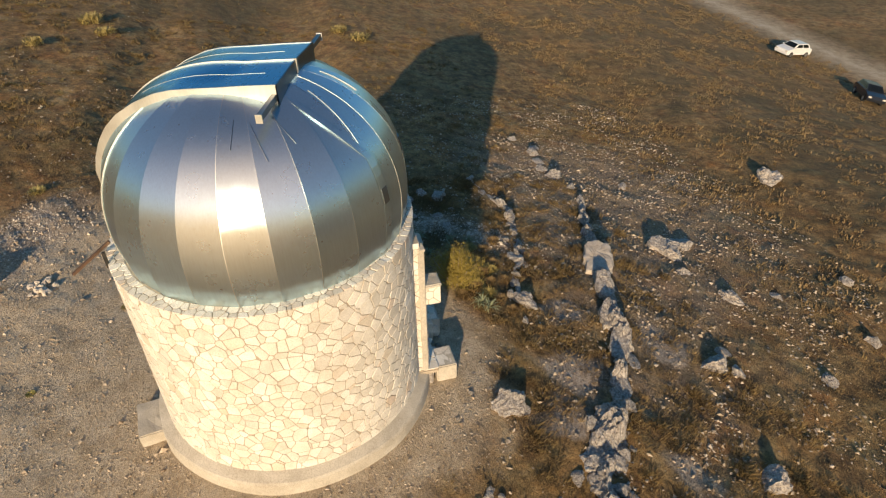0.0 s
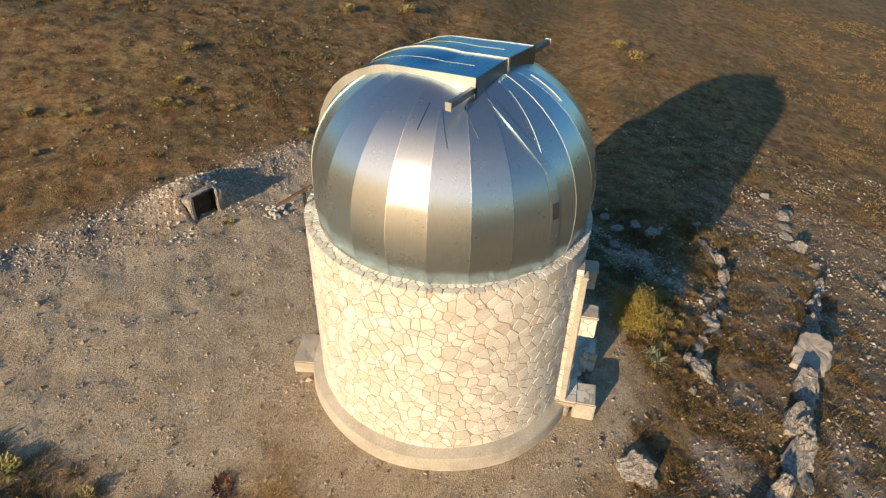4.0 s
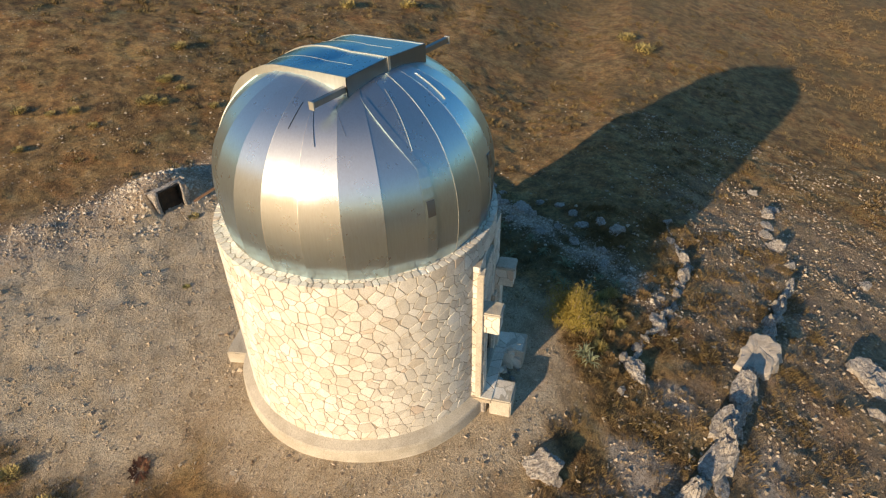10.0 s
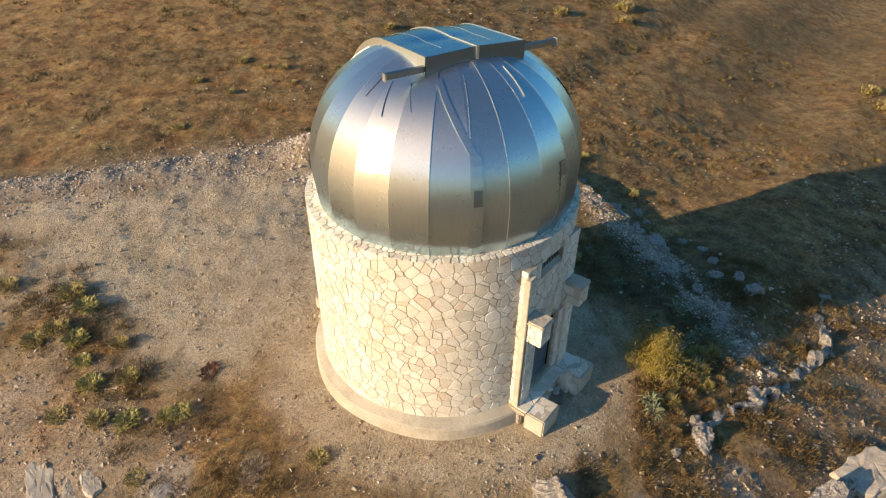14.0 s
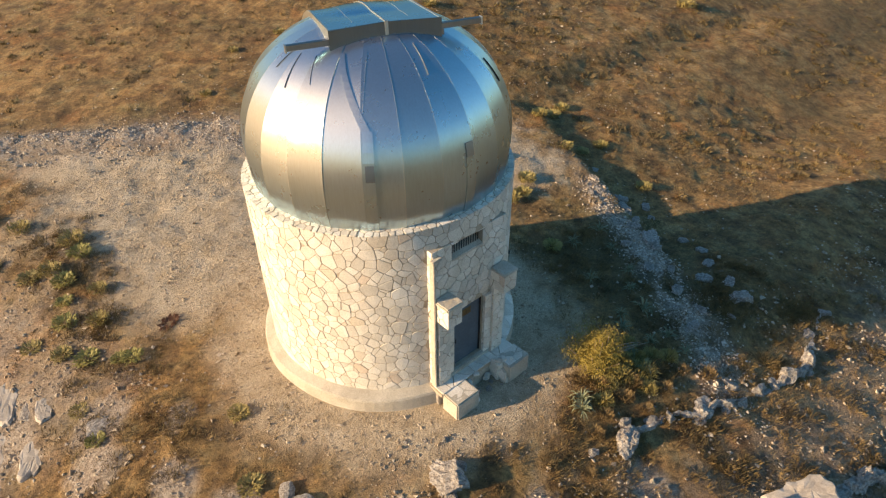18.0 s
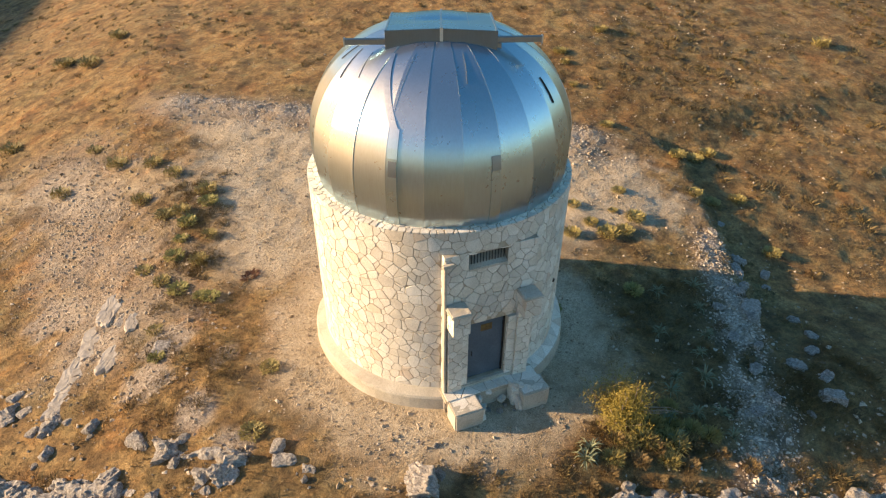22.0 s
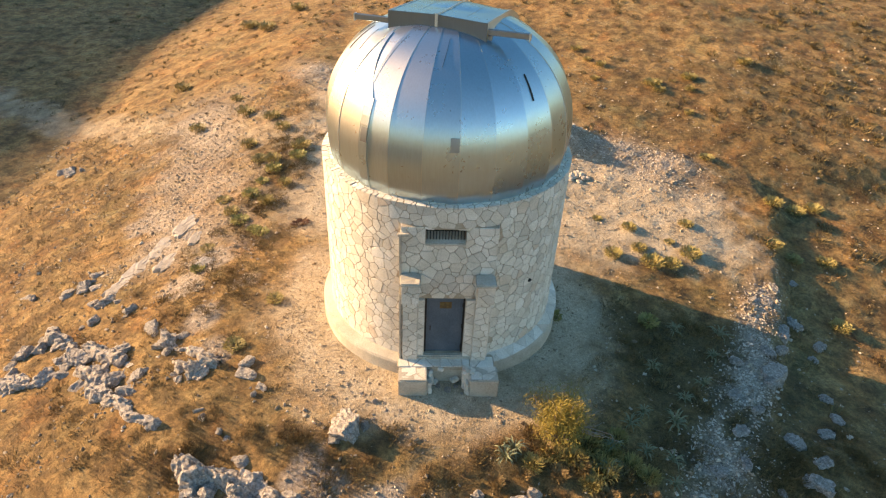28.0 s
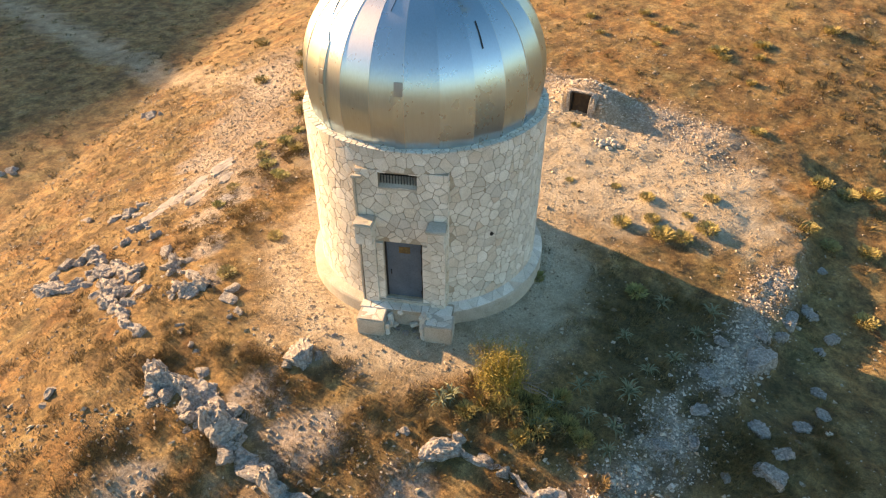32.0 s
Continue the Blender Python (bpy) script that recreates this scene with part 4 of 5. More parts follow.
# ---- rocks ----
def rock_mesh(seed, sub=4, flat=0.7):
    """A weathered karst rock about 1 m across: angular, split by clefts, its foot a little below its origin."""
    bm = bmesh.new()
    bmesh.ops.create_icosphere(bm, subdivisions=sub, radius=0.5)
    o = Vector((seed * 7.3, seed * 3.9, seed * 1.7))
    r = random.Random(seed)
    cuts = [(Vector((r.gauss(0, 1), r.gauss(0, 1), r.gauss(0, 0.7))).normalized(), r.uniform(0.24, 0.42)) for _ in range(12)]
    bed = Vector((r.gauss(0, 0.35), r.gauss(0, 0.35), 1)).normalized()
    rib = Vector((r.gauss(0, 1), r.gauss(0, 1), 0.2)).normalized()
    slip = [Vector((r.uniform(-1, 1), r.uniform(-1, 1), 0)) * 0.05 for _ in range(40)]
    for v in bm.verts:
        p = v.co.normalized() * (0.5 + 0.15 * noise.noise(v.co * 2.6 + o))
        for n_, d_ in cuts:
            over = p.dot(n_) - d_
            if over > 0:
                p -= n_ * over * 0.93
        layer = int((p.dot(bed) + 0.05 * noise.noise(p * 4 + o)) * 8.5 + 20)
        shard = int((p.dot(rib) + 0.06 * noise.noise(p * 5 - o)) * 7.0 + 20)
        pit = noise.voronoi(p * 4.5 + o)[0][0]
        pit2 = noise.voronoi(p * 10.0 - o)[0][0]
        p *= 0.90 + 0.16 * pit + 0.20 * pit2 + 0.07 * noise.noise(p * 9 + o) + 0.05 * noise.noise(p * 19 - o) + 0.08 * slip[shard].x / 0.05
        p += slip[layer]
        p.z *= flat
        if p.z < -0.16:
            p.z = -0.16 + (p.z + 0.16) * 0.2
        v.co = p
    me_ = bpy.data.meshes.new("rock")
    bmesh.ops.recalc_face_normals(bm, faces=bm.faces)
    bm.to_mesh(me_)
    bm.free()
    me_.materials.append(M_LIME)
    return me_


ROCKS = [rock_mesh(k, 5, flat=0.55 + 0.07 * (k % 6)) for k in range(10)]
SMALL_ROCKS = [rock_mesh(k + 20, 3, flat=0.55 + 0.07 * (k % 6)) for k in range(12)]
LABELS = ["craggy grey-white limestone rock in the dry grass", "pale weathered limestone rock half sunk in the soil", "rough white limestone boulder with a jagged top", "small pale limestone rock on the stony slope"]
rock_rng = random.Random(5)


WHITE_ROCKS = [m_.copy() for m_ in SMALL_ROCKS[:5]]
for m_ in WHITE_ROCKS:
    m_.materials[0] = M_RUBBLE


def put_rock(x, y, size, long=1.0, turn=None, sink=0.16, tall=1.0, group="limestone rocks", pick=None):
    me_ = rock_rng.choice(pick or (ROCKS if size > 0.72 else SMALL_ROCKS))
    ob = new("rock", me_)
    turn = rock_rng.uniform(0, 360) if turn is None else turn
    s = size * rock_rng.uniform(1.0, 1.18)
    ob.matrix_basis = pose(x, y, gz(x, y) + (0.10 - sink) * s, rock_rng.uniform(-8, 8), rock_rng.uniform(-8, 8), turn) @ Matrix.Diagonal((s * long, s, s * tall * rock_rng.uniform(0.9, 1.15), 1))
    tagged(ob, LABELS[3] if size < 0.5 else LABELS[2] if size > 1.0 else LABELS[rock_rng.randrange(2)], "rock", group)
    return ob


# scattered rocks on the southern slope
for x, y, s in ((4.7, -15.4, 1.25), (5.5, -16.4, 1.0), (3.3, -15.0, 0.7), (1.5, -15.9, 1.0), (-1.9, -12.8, 1.1), (-2.3, -13.4, 0.7), (-1.3, -13.5, 0.5), (-2.9, -16.6, 0.8), (-6.1, -11.7, 1.1), (-1.4, -20.1, 0.7), (1.6, -18.2, 0.6), (12.0, -26.6, 1.3), (11.6, -16.9, 0.7), (2.3, -22.6, 0.6)):
    put_rock(x, y, s, tall=1.05)
put_rock(-2.55, -5.55, 0.80, long=1.65, turn=-62, tall=1.25, pick=ROCKS)
put_rock(-2.85, -5.85, 0.34, tall=1.1, pick=ROCKS)
put_rock(-2.1, -5.45, 0.3, tall=1.1, pick=ROCKS)
# the outcrop west of the entrance
for x, y, s in ((-8.3, -2.1, 0.8), (-7.0, -3.4, 0.85), (-5.6, -3.6, 0.7), (-5.1, -4.1, 0.45), (-9.1, -1.2, 0.65), (-10.3, 0.1, 0.6), (-11.5, 1.0, 0.9), (-12.9, 2.2, 0.9), (-11.2, -2.0, 1.0), (-10.2, -2.8, 1.0), (-9.4, -3.3, 0.95), (-8.8, -3.9, 0.75), (-12.0, -2.5, 0.95), (-11.6, -0.1, 0.55), (-12.3, -1.0, 1.1), (-7.5, -3.7, 0.45), (-6.6, -4.9, 0.4), (-9.8, -2.0, 0.9), (-12.9, -2.6, 1.15), (-13.5, -1.0, 0.9), (-12.8, 2.9, 0.7), (-15.5, 2.5, 0.7)):
    put_rock(x, y, s * 0.92, tall=1.0, sink=0.24)
    for _ in range(2 if s > 0.75 else 1):
        a = rock_rng.uniform(0, 6.28)
        put_rock(x + 0.62 * s * math.cos(a), y + 0.62 * s * math.sin(a), s * rock_rng.uniform(0.35, 0.65), tall=1.0)
for x, y, s in ((-6.1, -6.9, 0.95), (-4.8, -7.1, 1.15), (-5.1, -7.6, 0.8), (-3.7, -8.2, 1.05), (-4.3, -7.8, 0.9), (-5.6, -5.8, 0.55), (-7.6, -5.3, 0.6), (-9.4, -7.3, 0.6), (-18.9, 13.7, 1.1), (-24.3, 8.3, 0.9)):
    put_rock(x, y, s * 0.92, tall=1.0, sink=0.24)
    for _ in range(2 if s > 0.75 else 1):
        a = rock_rng.uniform(0, 6.28)
        put_rock(x + 0.62 * s * math.cos(a), y + 0.62 * s * math.sin(a), s * rock_rng.uniform(0.35, 0.65), tall=1.0)
# two long ledges that run down the slope
def ledge(name, label, line, width, height, seed):
    """A crest of bedrock along a line: jagged, broken by gaps, steeper on its northern side."""
    across = 13
    o = Vector((seed * 5.1, seed * 2.7, 0))
    rows_, verts, fcs = [], [], []
    for (xa, ya, wa), (xb, yb, wb) in zip(line, line[1:]):
        n_ = max(4, int(math.hypot(xb - xa, yb - ya) / 0.065))
        for k in range(n_):
            f_ = k / n_
            rows_.append((xa + (xb - xa) * f_, ya + (yb - ya) * f_, wa + (wb - wa) * f_, xb - xa, yb - ya))
    for px, py, w_, dx, dy in rows_:
        l_ = math.hypot(dx, dy)
        nx_, ny_ = -dy / l_, dx / l_
        wob = 0.22 * noise.noise(Vector((px, py, 0)) * 1.1 + o) + 0.10 * noise.noise(Vector((px, py, 3)) * 4 + o)
        gap = min(1.0, max(0.18, 0.80 + 1.5 * noise.noise(Vector((px, py, 7)) * 0.9 + o)))
        for j in range(across):
            q = (j / (across - 1) - 0.5) * 2
            wd = width * w_ * (0.75 + 0.5 * noise.noise(Vector((px, py, 5)) * 2.2 + o))
            x_, y_ = px + nx_ * (q * wd * 0.5 + wob), py + ny_ * (q * wd * 0.5 + wob)
            rim = (1 - abs(q) ** 3.0)
            v3 = Vector((x_, y_, 0.4 * q))
            pit = noise.voronoi(v3 * 2.6 + o)[0][0] * 0.7 + noise.voronoi(v3 * 6.5 - o)[0][0] * 0.35
            up = height * w_ * rim * gap * (0.40 + 0.80 * pit + 0.20 * noise.noise(v3 * 9 + o)) - 0.10 * (1 - rim) - 0.05
            up = 0.35 * up + 0.65 * round(up / 0.10) * 0.10
            verts.append((x_ + 0.05 * noise.noise(v3 * 8 + o), y_ + 0.05 * noise.noise(v3 * 8 - o), gz(px, py) + up))
    for i in range(len(rows_) - 1):
        for j in range(across - 1):
            k = i * across + j
            fcs.append((k, k + 1, k + across + 1, k + across))
    tagged(obj(name, mesh_from(name, verts, fcs), M_LIME), label, "rock")


ledge("rock_ledge", "long jagged crest of pale limestone breaking through the slope", ((9.8, -13.5, 0.6), (7.4, -12.7, 0.8), (5.4, -12.1, 0.9), (3.9, -11.4, 0.7), (2.4, -10.95, 1.0), (1.2, -10.6, 0.9), (-0.1, -10.2, 1.1), (-1.3, -9.7, 1.2), (-2.9, -8.7, 1.2), (-3.9, -8.1, 1.3), (-4.9, -7.3, 0.9), (-6.2, -6.8, 0.6)), 0.78, 0.60, 3)
ledge("rock_ledge", "low broken crest of limestone blocks on the slope", ((0.8, -7.4, 0.7), (2.7, -7.7, 0.8), (4.3, -8.3, 0.9), (6.4, -9.0, 1.0), (8.7, -9.45, 1.0), (10.6, -8.9, 0.7), (12.0, -8.8, 0.5)), 0.40, 0.30, 8)


def flat_slab(x, y, length, width, height, turn, tilt, seed, group, label, mat=None, even=1.0):
    """A broken bed of rock: a level, many-sided top with steep ragged sides."""
    r, bm = random.Random(seed), bmesh.new()
    o = Vector((seed * 3.3, seed * 1.9, 0))
    n_ = 26
    rim = []
    for k in range(n_):
        a = 2 * math.pi * k / n_
        q = 1 + 0.20 * noise.noise(Vector((math.cos(a) * 1.6, math.sin(a) * 1.6, 0)) + o) + 0.10 * r.uniform(-1, 1)
        c, d = math.cos(a), math.sin(a)
        box = 1 / max(abs(c), abs(d)) * 0.45 + 0.55
        rim.append((length / 2 * q * c * box, width / 2 * q * d * box))
    rings = []
    for scale, z in ((1.22, -0.30), (1.10, 0.0), (1.03, 0.55 * height), (1.0, 0.92 * height), (0.94, height), (0.7, height), (0.4, height)):
        rings.append([bm.verts.new((px * scale + r.uniform(-1, 1) * 0.03, py * scale + r.uniform(-1, 1) * 0.03, z + even * (0.025 * r.uniform(-1, 1) + 0.05 * noise.noise(Vector((px * scale, py * scale, 0)) * 2.5 + o) if z > 0.5 * height else 0))) for px, py in rim])
    for p, q in zip(rings, rings[1:]):
        for k in range(n_):
            bm.faces.new((p[k], p[(k + 1) % n_], q[(k + 1) % n_], q[k]))
    bm.faces.new(rings[-1])
    ob = obj("rock_slab", bm, mat or M_LIME)
    ob.matrix_basis = pose(x, y, gz(x, y) - 0.04, tilt * 0.5, 0, 0) @ pose(0, 0, 0, 0, tilt, turn)
    return tagged(ob, label, "rock", group)


flat_slab(3.85, -11.5, 1.75, 1.05, 0.42, -25, -6, 3, "slabs of the long ledge", "broad pale limestone slab with a flat top in the ledge", M_SLAB, 0.8)
flat_slab(1.95, -10.75, 1.3, 0.55, 0.40, -20, -8, 4, "slabs of the long ledge", "narrow pale limestone slab with a flat top in the ledge")
flat_slab(0.3, -10.1, 1.2, 0.6, 0.36, -22, -8, 5, "slabs of the long ledge", "narrow pale limestone slab with a flat top in the ledge")
flat_slab(-0.9, -9.85, 1.4, 0.6, 0.34, -30, -6, 6, "slabs of the long ledge", "narrow pale limestone slab with a flat top in the ledge")
flat_slab(5.1, -15.25, 1.2, 0.9, 0.35, 35, -8, 7, "slabs of the long ledge", "lone pale limestone slab on the slope")
for k, (x, y, w_) in enumerate(((10.37, -2.76, 0.85), (11.73, -0.63, 0.8), (9.82, -5.33, 0.55), (10.23, -6.06, 0.5), (9.83, -6.7, 0.6), (11.08, -4.84, 0.45), (10.61, -1.85, 0.5), (12.57, 0.1, 0.6), (13.12, -0.88, 0.5), (8.66, -3.78, 0.45), (9.3, -2.38, 0.4), (8.28, -5.15, 0.5), (10.04, -3.2, 0.4), (9.1, -4.4, 0.35), (11.3, -1.5, 0.4), (12.2, 1.3, 0.45), (8.0, -6.2, 0.4), (12.0, -3.3, 0.4), (11.6, 0.5, 0.35))):
    flat_slab(x, y, w_, w_ * rock_rng.uniform(0.55, 0.8), 0.10 + 0.08 * w_, rock_rng.uniform(0, 180), rock_rng.uniform(-8, 8), 40 + k, "flat stones in the rubble streak", "flat grey-white stone lying in the rubble streak")

for x, y, s in ((4.6, -11.9, 0.6), (-1.5, -9.8, 0.6), (-2.7, -8.9, 0.6), (7.6, -12.8, 0.5)):
    put_rock(x, y, s, long=1.5, turn=-23 + rock_rng.uniform(-14, 14), tall=0.9, group="rocks of the long ledge")
for x, y, s in ((1.7, -7.6, 0.95), (2.7, -7.7, 0.55), (3.3, -7.9, 0.5), (4.3, -8.3, 0.85), (5.0, -8.6, 0.6), (5.6, -8.9, 0.85), (6.4, -9.0, 0.8), (7.1, -9.1, 0.75), (7.9, -9.4, 0.85), (8.7, -9.5, 0.8), (9.3, -9.4, 0.8), (10.5, -8.8, 0.6), (11.8, -8.8, 0.55), (0.8, -7.4, 0.4), (6.0, -8.4, 0.5), (3.8, -8.4, 0.5), (2.2, -7.2, 0.4)):
    put_rock(x + rock_rng.uniform(-0.15, 0.15), y + rock_rng.uniform(-0.12, 0.12), s * rock_rng.uniform(0.55, 0.85), long=1.25, turn=-15 + rock_rng.uniform(-40, 40), tall=1.3, group="rocks of the short ledge")
for x, y, s in ((12.4, -13.4, 0.9), (13.5, -13.2, 0.75), (14.3, -13.4, 0.7), (15.5, -13.5, 0.85), (11.2, -13.8, 0.6), (16.4, -14.0, 0.6), (17.8, -13.2, 0.6)):
    put_rock(x, y, s, group="rocks of the far ledge")
# the outcrop's own crests, half buried
ledge("rock_outcrop", "half-buried crest of weathered grey limestone in the grass", ((-13.2, 0.2, 0.7), (-12.7, -0.5, 1.2), (-11.8, -1.4, 0.9), (-10.9, -2.5, 0.9), (-10.0, -3.3, 1.3), (-9.3, -4.1, 1.0), (-8.5, -4.8, 0.9), (-7.7, -5.3, 0.6)), 0.70, 0.30, 21)
ledge("rock_outcrop", "short crest of weathered grey limestone in the grass", ((-11.3, -1.2, 0.7), (-10.6, -1.8, 1.3), (-9.8, -2.3, 1.1), (-9.1, -2.8, 0.8)), 0.65, 0.30, 22)
ledge("rock_outcrop", "broken crest of pale limestone at the head of the ledge", ((-6.7, -6.4, 0.7), (-6.1, -6.8, 1.3), (-5.3, -6.9, 1.2), (-4.6, -7.3, 1.4), (-3.8, -7.8, 1.2)), 0.8, 0.40, 23)
ledge("rock_outcrop", "low crest of weathered limestone beside the gravel", ((-8.6, -1.6, 0.8), (-8.2, -2.0, 1.1), (-7.6, -2.6, 0.6), (-6.9, -3.1, 1.1), (-6.4, -3.4, 0.7)), 0.6, 0.36, 24)
# flat bedrock slabs and shaded stones
for k, (x, y, l_, w_, t_) in enumerate(((-9.95, 5.2, 1.5, 0.65, 68), (-10.45, 4.0, 1.5, 0.85, 66), (-11.0, 2.7, 1.6, 0.75, 70), (-11.45, 1.6, 0.9, 0.5, 60), (-9.9, 2.75, 1.2, 0.55, 62), (-9.2, 3.9, 0.8, 0.4, 75))):
    flat_slab(x, y, l_, w_, 0.09, t_, -6, 70 + k, "flat bedrock slabs", "smooth pale slab of bedrock flush with the slope", M_SLAB, 0.35)
for x, y, s, t_ in ((-8.1, 2.1, 0.6, 20), (-9.6, 4.3, 0.5, 70)):
    put_rock(x, y, s, long=1.6, turn=t_, sink=0.16, tall=0.45, group="flat bedrock slabs")
for x, y, s in ((7.2, -6.4, 0.45), (9.6, -6.6, 0.45), (11.2, 0.6, 0.4), (12.6, -1.5, 0.4), (11.9, -4.2, 0.5), (8.7, -6.9, 0.35), (13.6, 2.2, 0.4)):
    put_rock(x, y, s, tall=0.55, sink=0.12, group="stones on the eastern bank")
# loose stones round the entrance
for x, y, s in ((-1.9, -4.6, 0.20), (-1.6, -4.9, 0.14), (-2.3, -4.3, 0.16), (-1.2, -4.9, 0.12), (-2.7, -4.0, 0.12), (0.1, -4.2, 0.22), (0.35, -4.05, 0.16), (-0.15, -4.0, 0.18), (0.5, -4.3, 0.12), (-0.9, -5.2, 0.10), (-1.9, -5.2, 0.13)):
    put_rock(x, y, s, group="loose stones by the steps")


# ---- loose stones and dry grass, past counting ----
def scatter(count, x0, x1, y0, y1, chance, gen):
    """Points in a rectangle, kept by a chance of 0 to 1."""
    x, y = gen.uniform(x0, x1, count), gen.uniform(y0, y1, count)
    keep = gen.random(count) < chance(x, y)
    keep &= ~((np.hypot(x, y) < 3.86) | ((np.abs(x - 0.1) < 1.5) & (y < -3.3) & (y > -4.45)))
    return x[keep], y[keep]


OCTA = np.array([(1, 0, 0), (-1, 0, 0), (0, 1, 0), (0, -1, 0), (0, 0, 1), (0, 0, -1)], float)
OCTA_F = np.array([(0, 2, 4), (2, 1, 4), (1, 3, 4), (3, 0, 4), (2, 0, 5), (1, 2, 5), (3, 1, 5), (0, 3, 5)])


def pebble_field(name, label, x, y, size, gen, mat=None):
    n = len(x)
    size = np.minimum(size, 0.15 + 0.06 * gen.random(n))
    v = OCTA[None] * gen.uniform(0.6, 1.25, (n, 6, 1)) * np.stack([gen.uniform(0.7, 1.3, n), gen.uniform(0.6, 1.0, n), gen.uniform(0.4, 0.8, n)], -1)[:, None]
    v = v + gen.normal(0, 0.18, v.shape)
    a = gen.uniform(0, 2 * np.pi, n)
    c, s = np.cos(a)[:, None], np.sin(a)[:, None]
    v = np.stack([v[..., 0] * c - v[..., 1] * s, v[..., 0] * s + v[..., 1] * c, v[..., 2]], -1) * size[:, None, None] * 0.5
    v = v + np.stack([x, y, ground(x, y) + 0.12 * size], -1)[:, None]
    f = OCTA_F[None] + 6 * np.arange(n)[:, None, None]
    tagged(obj(name, mesh_from(name, v.reshape(-1, 3).tolist(), f.reshape(-1, 3).tolist()), mat or M_PEBBLE), label, "stones", kind="stuff")


gen = np.random.default_rng(3)


def stony(x, y):
    p, c, o = zones(x, y)
    patch_ = smooth01(wavy(x, y, 0.6, 12) * 0.9 + 0.35)
    south_ = smooth01((-6.2 - y) / 2) * 0.85 * smooth01((x + 13) / 6)
    return np.clip(0.07 + 0.9 * c + 0.06 * p + south_ * patch_ + 0.42 * patch_ * smooth01((-5.5 - x) / 3) * (1 - p), 0, 1)


x, y = scatter(84000, -22, 26, -24, 20, stony, gen)
pebble_field("loose_stones", "loose pale limestone fragments scattered over the ground", x, y, gen.gamma(2.2, 0.028, len(x)) + 0.025, gen)
x, y = scatter(62000, -9, 14, -7, 15, lambda x, y: zones(x, y)[0] * 0.9, gen)
pebble_field("gravel", "fine pale gravel on the levelled pad", x, y, gen.gamma(2.0, 0.012, len(x)) + 0.018, gen)
x, y = scatter(90000, -10, 13, 5, 21, lambda x, y: np.exp(-((y - berm(x) + 0.35) / 1.15) ** 2) * np.clip(0.55 + 0.6 * wavy(x, y, 1.2, 44), 0, 1) * smooth01((x + 9) / 4) * smooth01((12.5 - x) / 3), gen)
pebble_field("rubble", "whitish rubble heaped along the bank", x, y, gen.gamma(2.0, 0.022, len(x)) + 0.02, gen, M_RUBBLE)
x, y = scatter(70000, 5, 16, -10, 6, lambda x, y: np.exp(-((x - bank_line(y) + 0.15 + 0.09 * (2 - y)) / (0.5 + 0.05 * (4 - y))) ** 2) * smooth01((2.2 - y) / 2) * smooth01((y + 10) / 3) * np.clip(0.6 + 0.8 * wavy(x, y, 0.9, 71) + 0.5 * wavy(x, y, 2.3, 72), 0.08, 1), gen)
pebble_field("rubble", "grey-white rubble streak down the eastern bank", x, y, gen.gamma(1.6, 0.024, len(x)) + 0.02, gen, M_RUBBLE)


def tufts(name, label, x, y, height, blades, mat, gen, spread=0.5, lean=0.6, width=0.012):
    """Tussocks: bent blades that fan out of each point."""
    n = len(x) * blades
    bx, by = np.repeat(x, blades), np.repeat(y, blades)
    h = np.repeat(height, blades) * gen.uniform(0.5, 1.15, n)
    a, r = gen.uniform(0, 2 * np.pi, n), np.sqrt(gen.random(n)) * spread * np.repeat(height, blades)
    px, py = bx + r * np.cos(a), by + r * np.sin(a)
    pz = ground(px, py) - 0.01
    b = a + gen.normal(0, 0.7, n)
    out = lean * h * gen.uniform(0.3, 1.2, n)
    wv = width * (0.6 + h * 4) * gen.uniform(0.7, 1.3, n)
    sx, sy = -np.sin(b) * wv, np.cos(b) * wv
    v = np.stack([np.stack([px - sx, py - sy, pz], -1), np.stack([px + sx, py + sy, pz], -1), np.stack([px + out * 0.45 * np.cos(b) + sx * 0.7, py + out * 0.45 * np.sin(b) + sy * 0.7, pz + h * 0.62], -1), np.stack([px + out * np.cos(b), py + out * np.sin(b), pz + h], -1)], 1)
    k = 4 * np.arange(n)[:, None]
    f = np.concatenate([k + [0, 1, 2], k + [0, 2, 3]], 0)
    return tagged(obj(name, mesh_from(name, v.reshape(-1, 3).tolist(), f.tolist()), mat), label, "grass", kind="stuff")


def grassy(x, y):
    p, c, o = zones(x, y)
    return np.clip((1 - 0.96 * p) * (1 - 0.8 * c) * (0.35 + 0.65 * smooth01(wavy(x, y, 0.9, 14) + 0.4)), 0, 1)


x, y = scatter(110000, -20, 20, -20, 18, grassy, gen)
tufts("dry_grass", "short straw-coloured dry grass on the hilltop", x, y, gen.gamma(3.0, 0.012, len(x)) + 0.015, 6, M_STRAW, gen, 1.6, 1.1, 0.009)
x, y = scatter(3600, -20, 30, -24, 26, lambda x, y: grassy(x, y) * smooth01(wavy(x, y, 1.7, 31) + 0.3), gen)
tufts("dry_tussocks", "low dry brown tussocks scattered over the slope", x, y, gen.uniform(0.05, 0.13, len(x)), 30, M_STRAW, gen, 1.5, 1.0, 0.009)
x, y = scatter(11000, -45, 75, -60, 65, lambda x, y: (np.maximum(np.abs(x), np.abs(y)) > 18) * (y > -24) * (1 - zones(x, y)[0]) * smooth01(wavy(x, y, 0.16, 16) + 0.75), gen)
tufts("far_tussocks", "sparse low scrub on the fields beyond", x, y, gen.uniform(0.05, 0.15, len(x)), 18, M_HEATH, gen, 2.0, 1.0, 0.022)
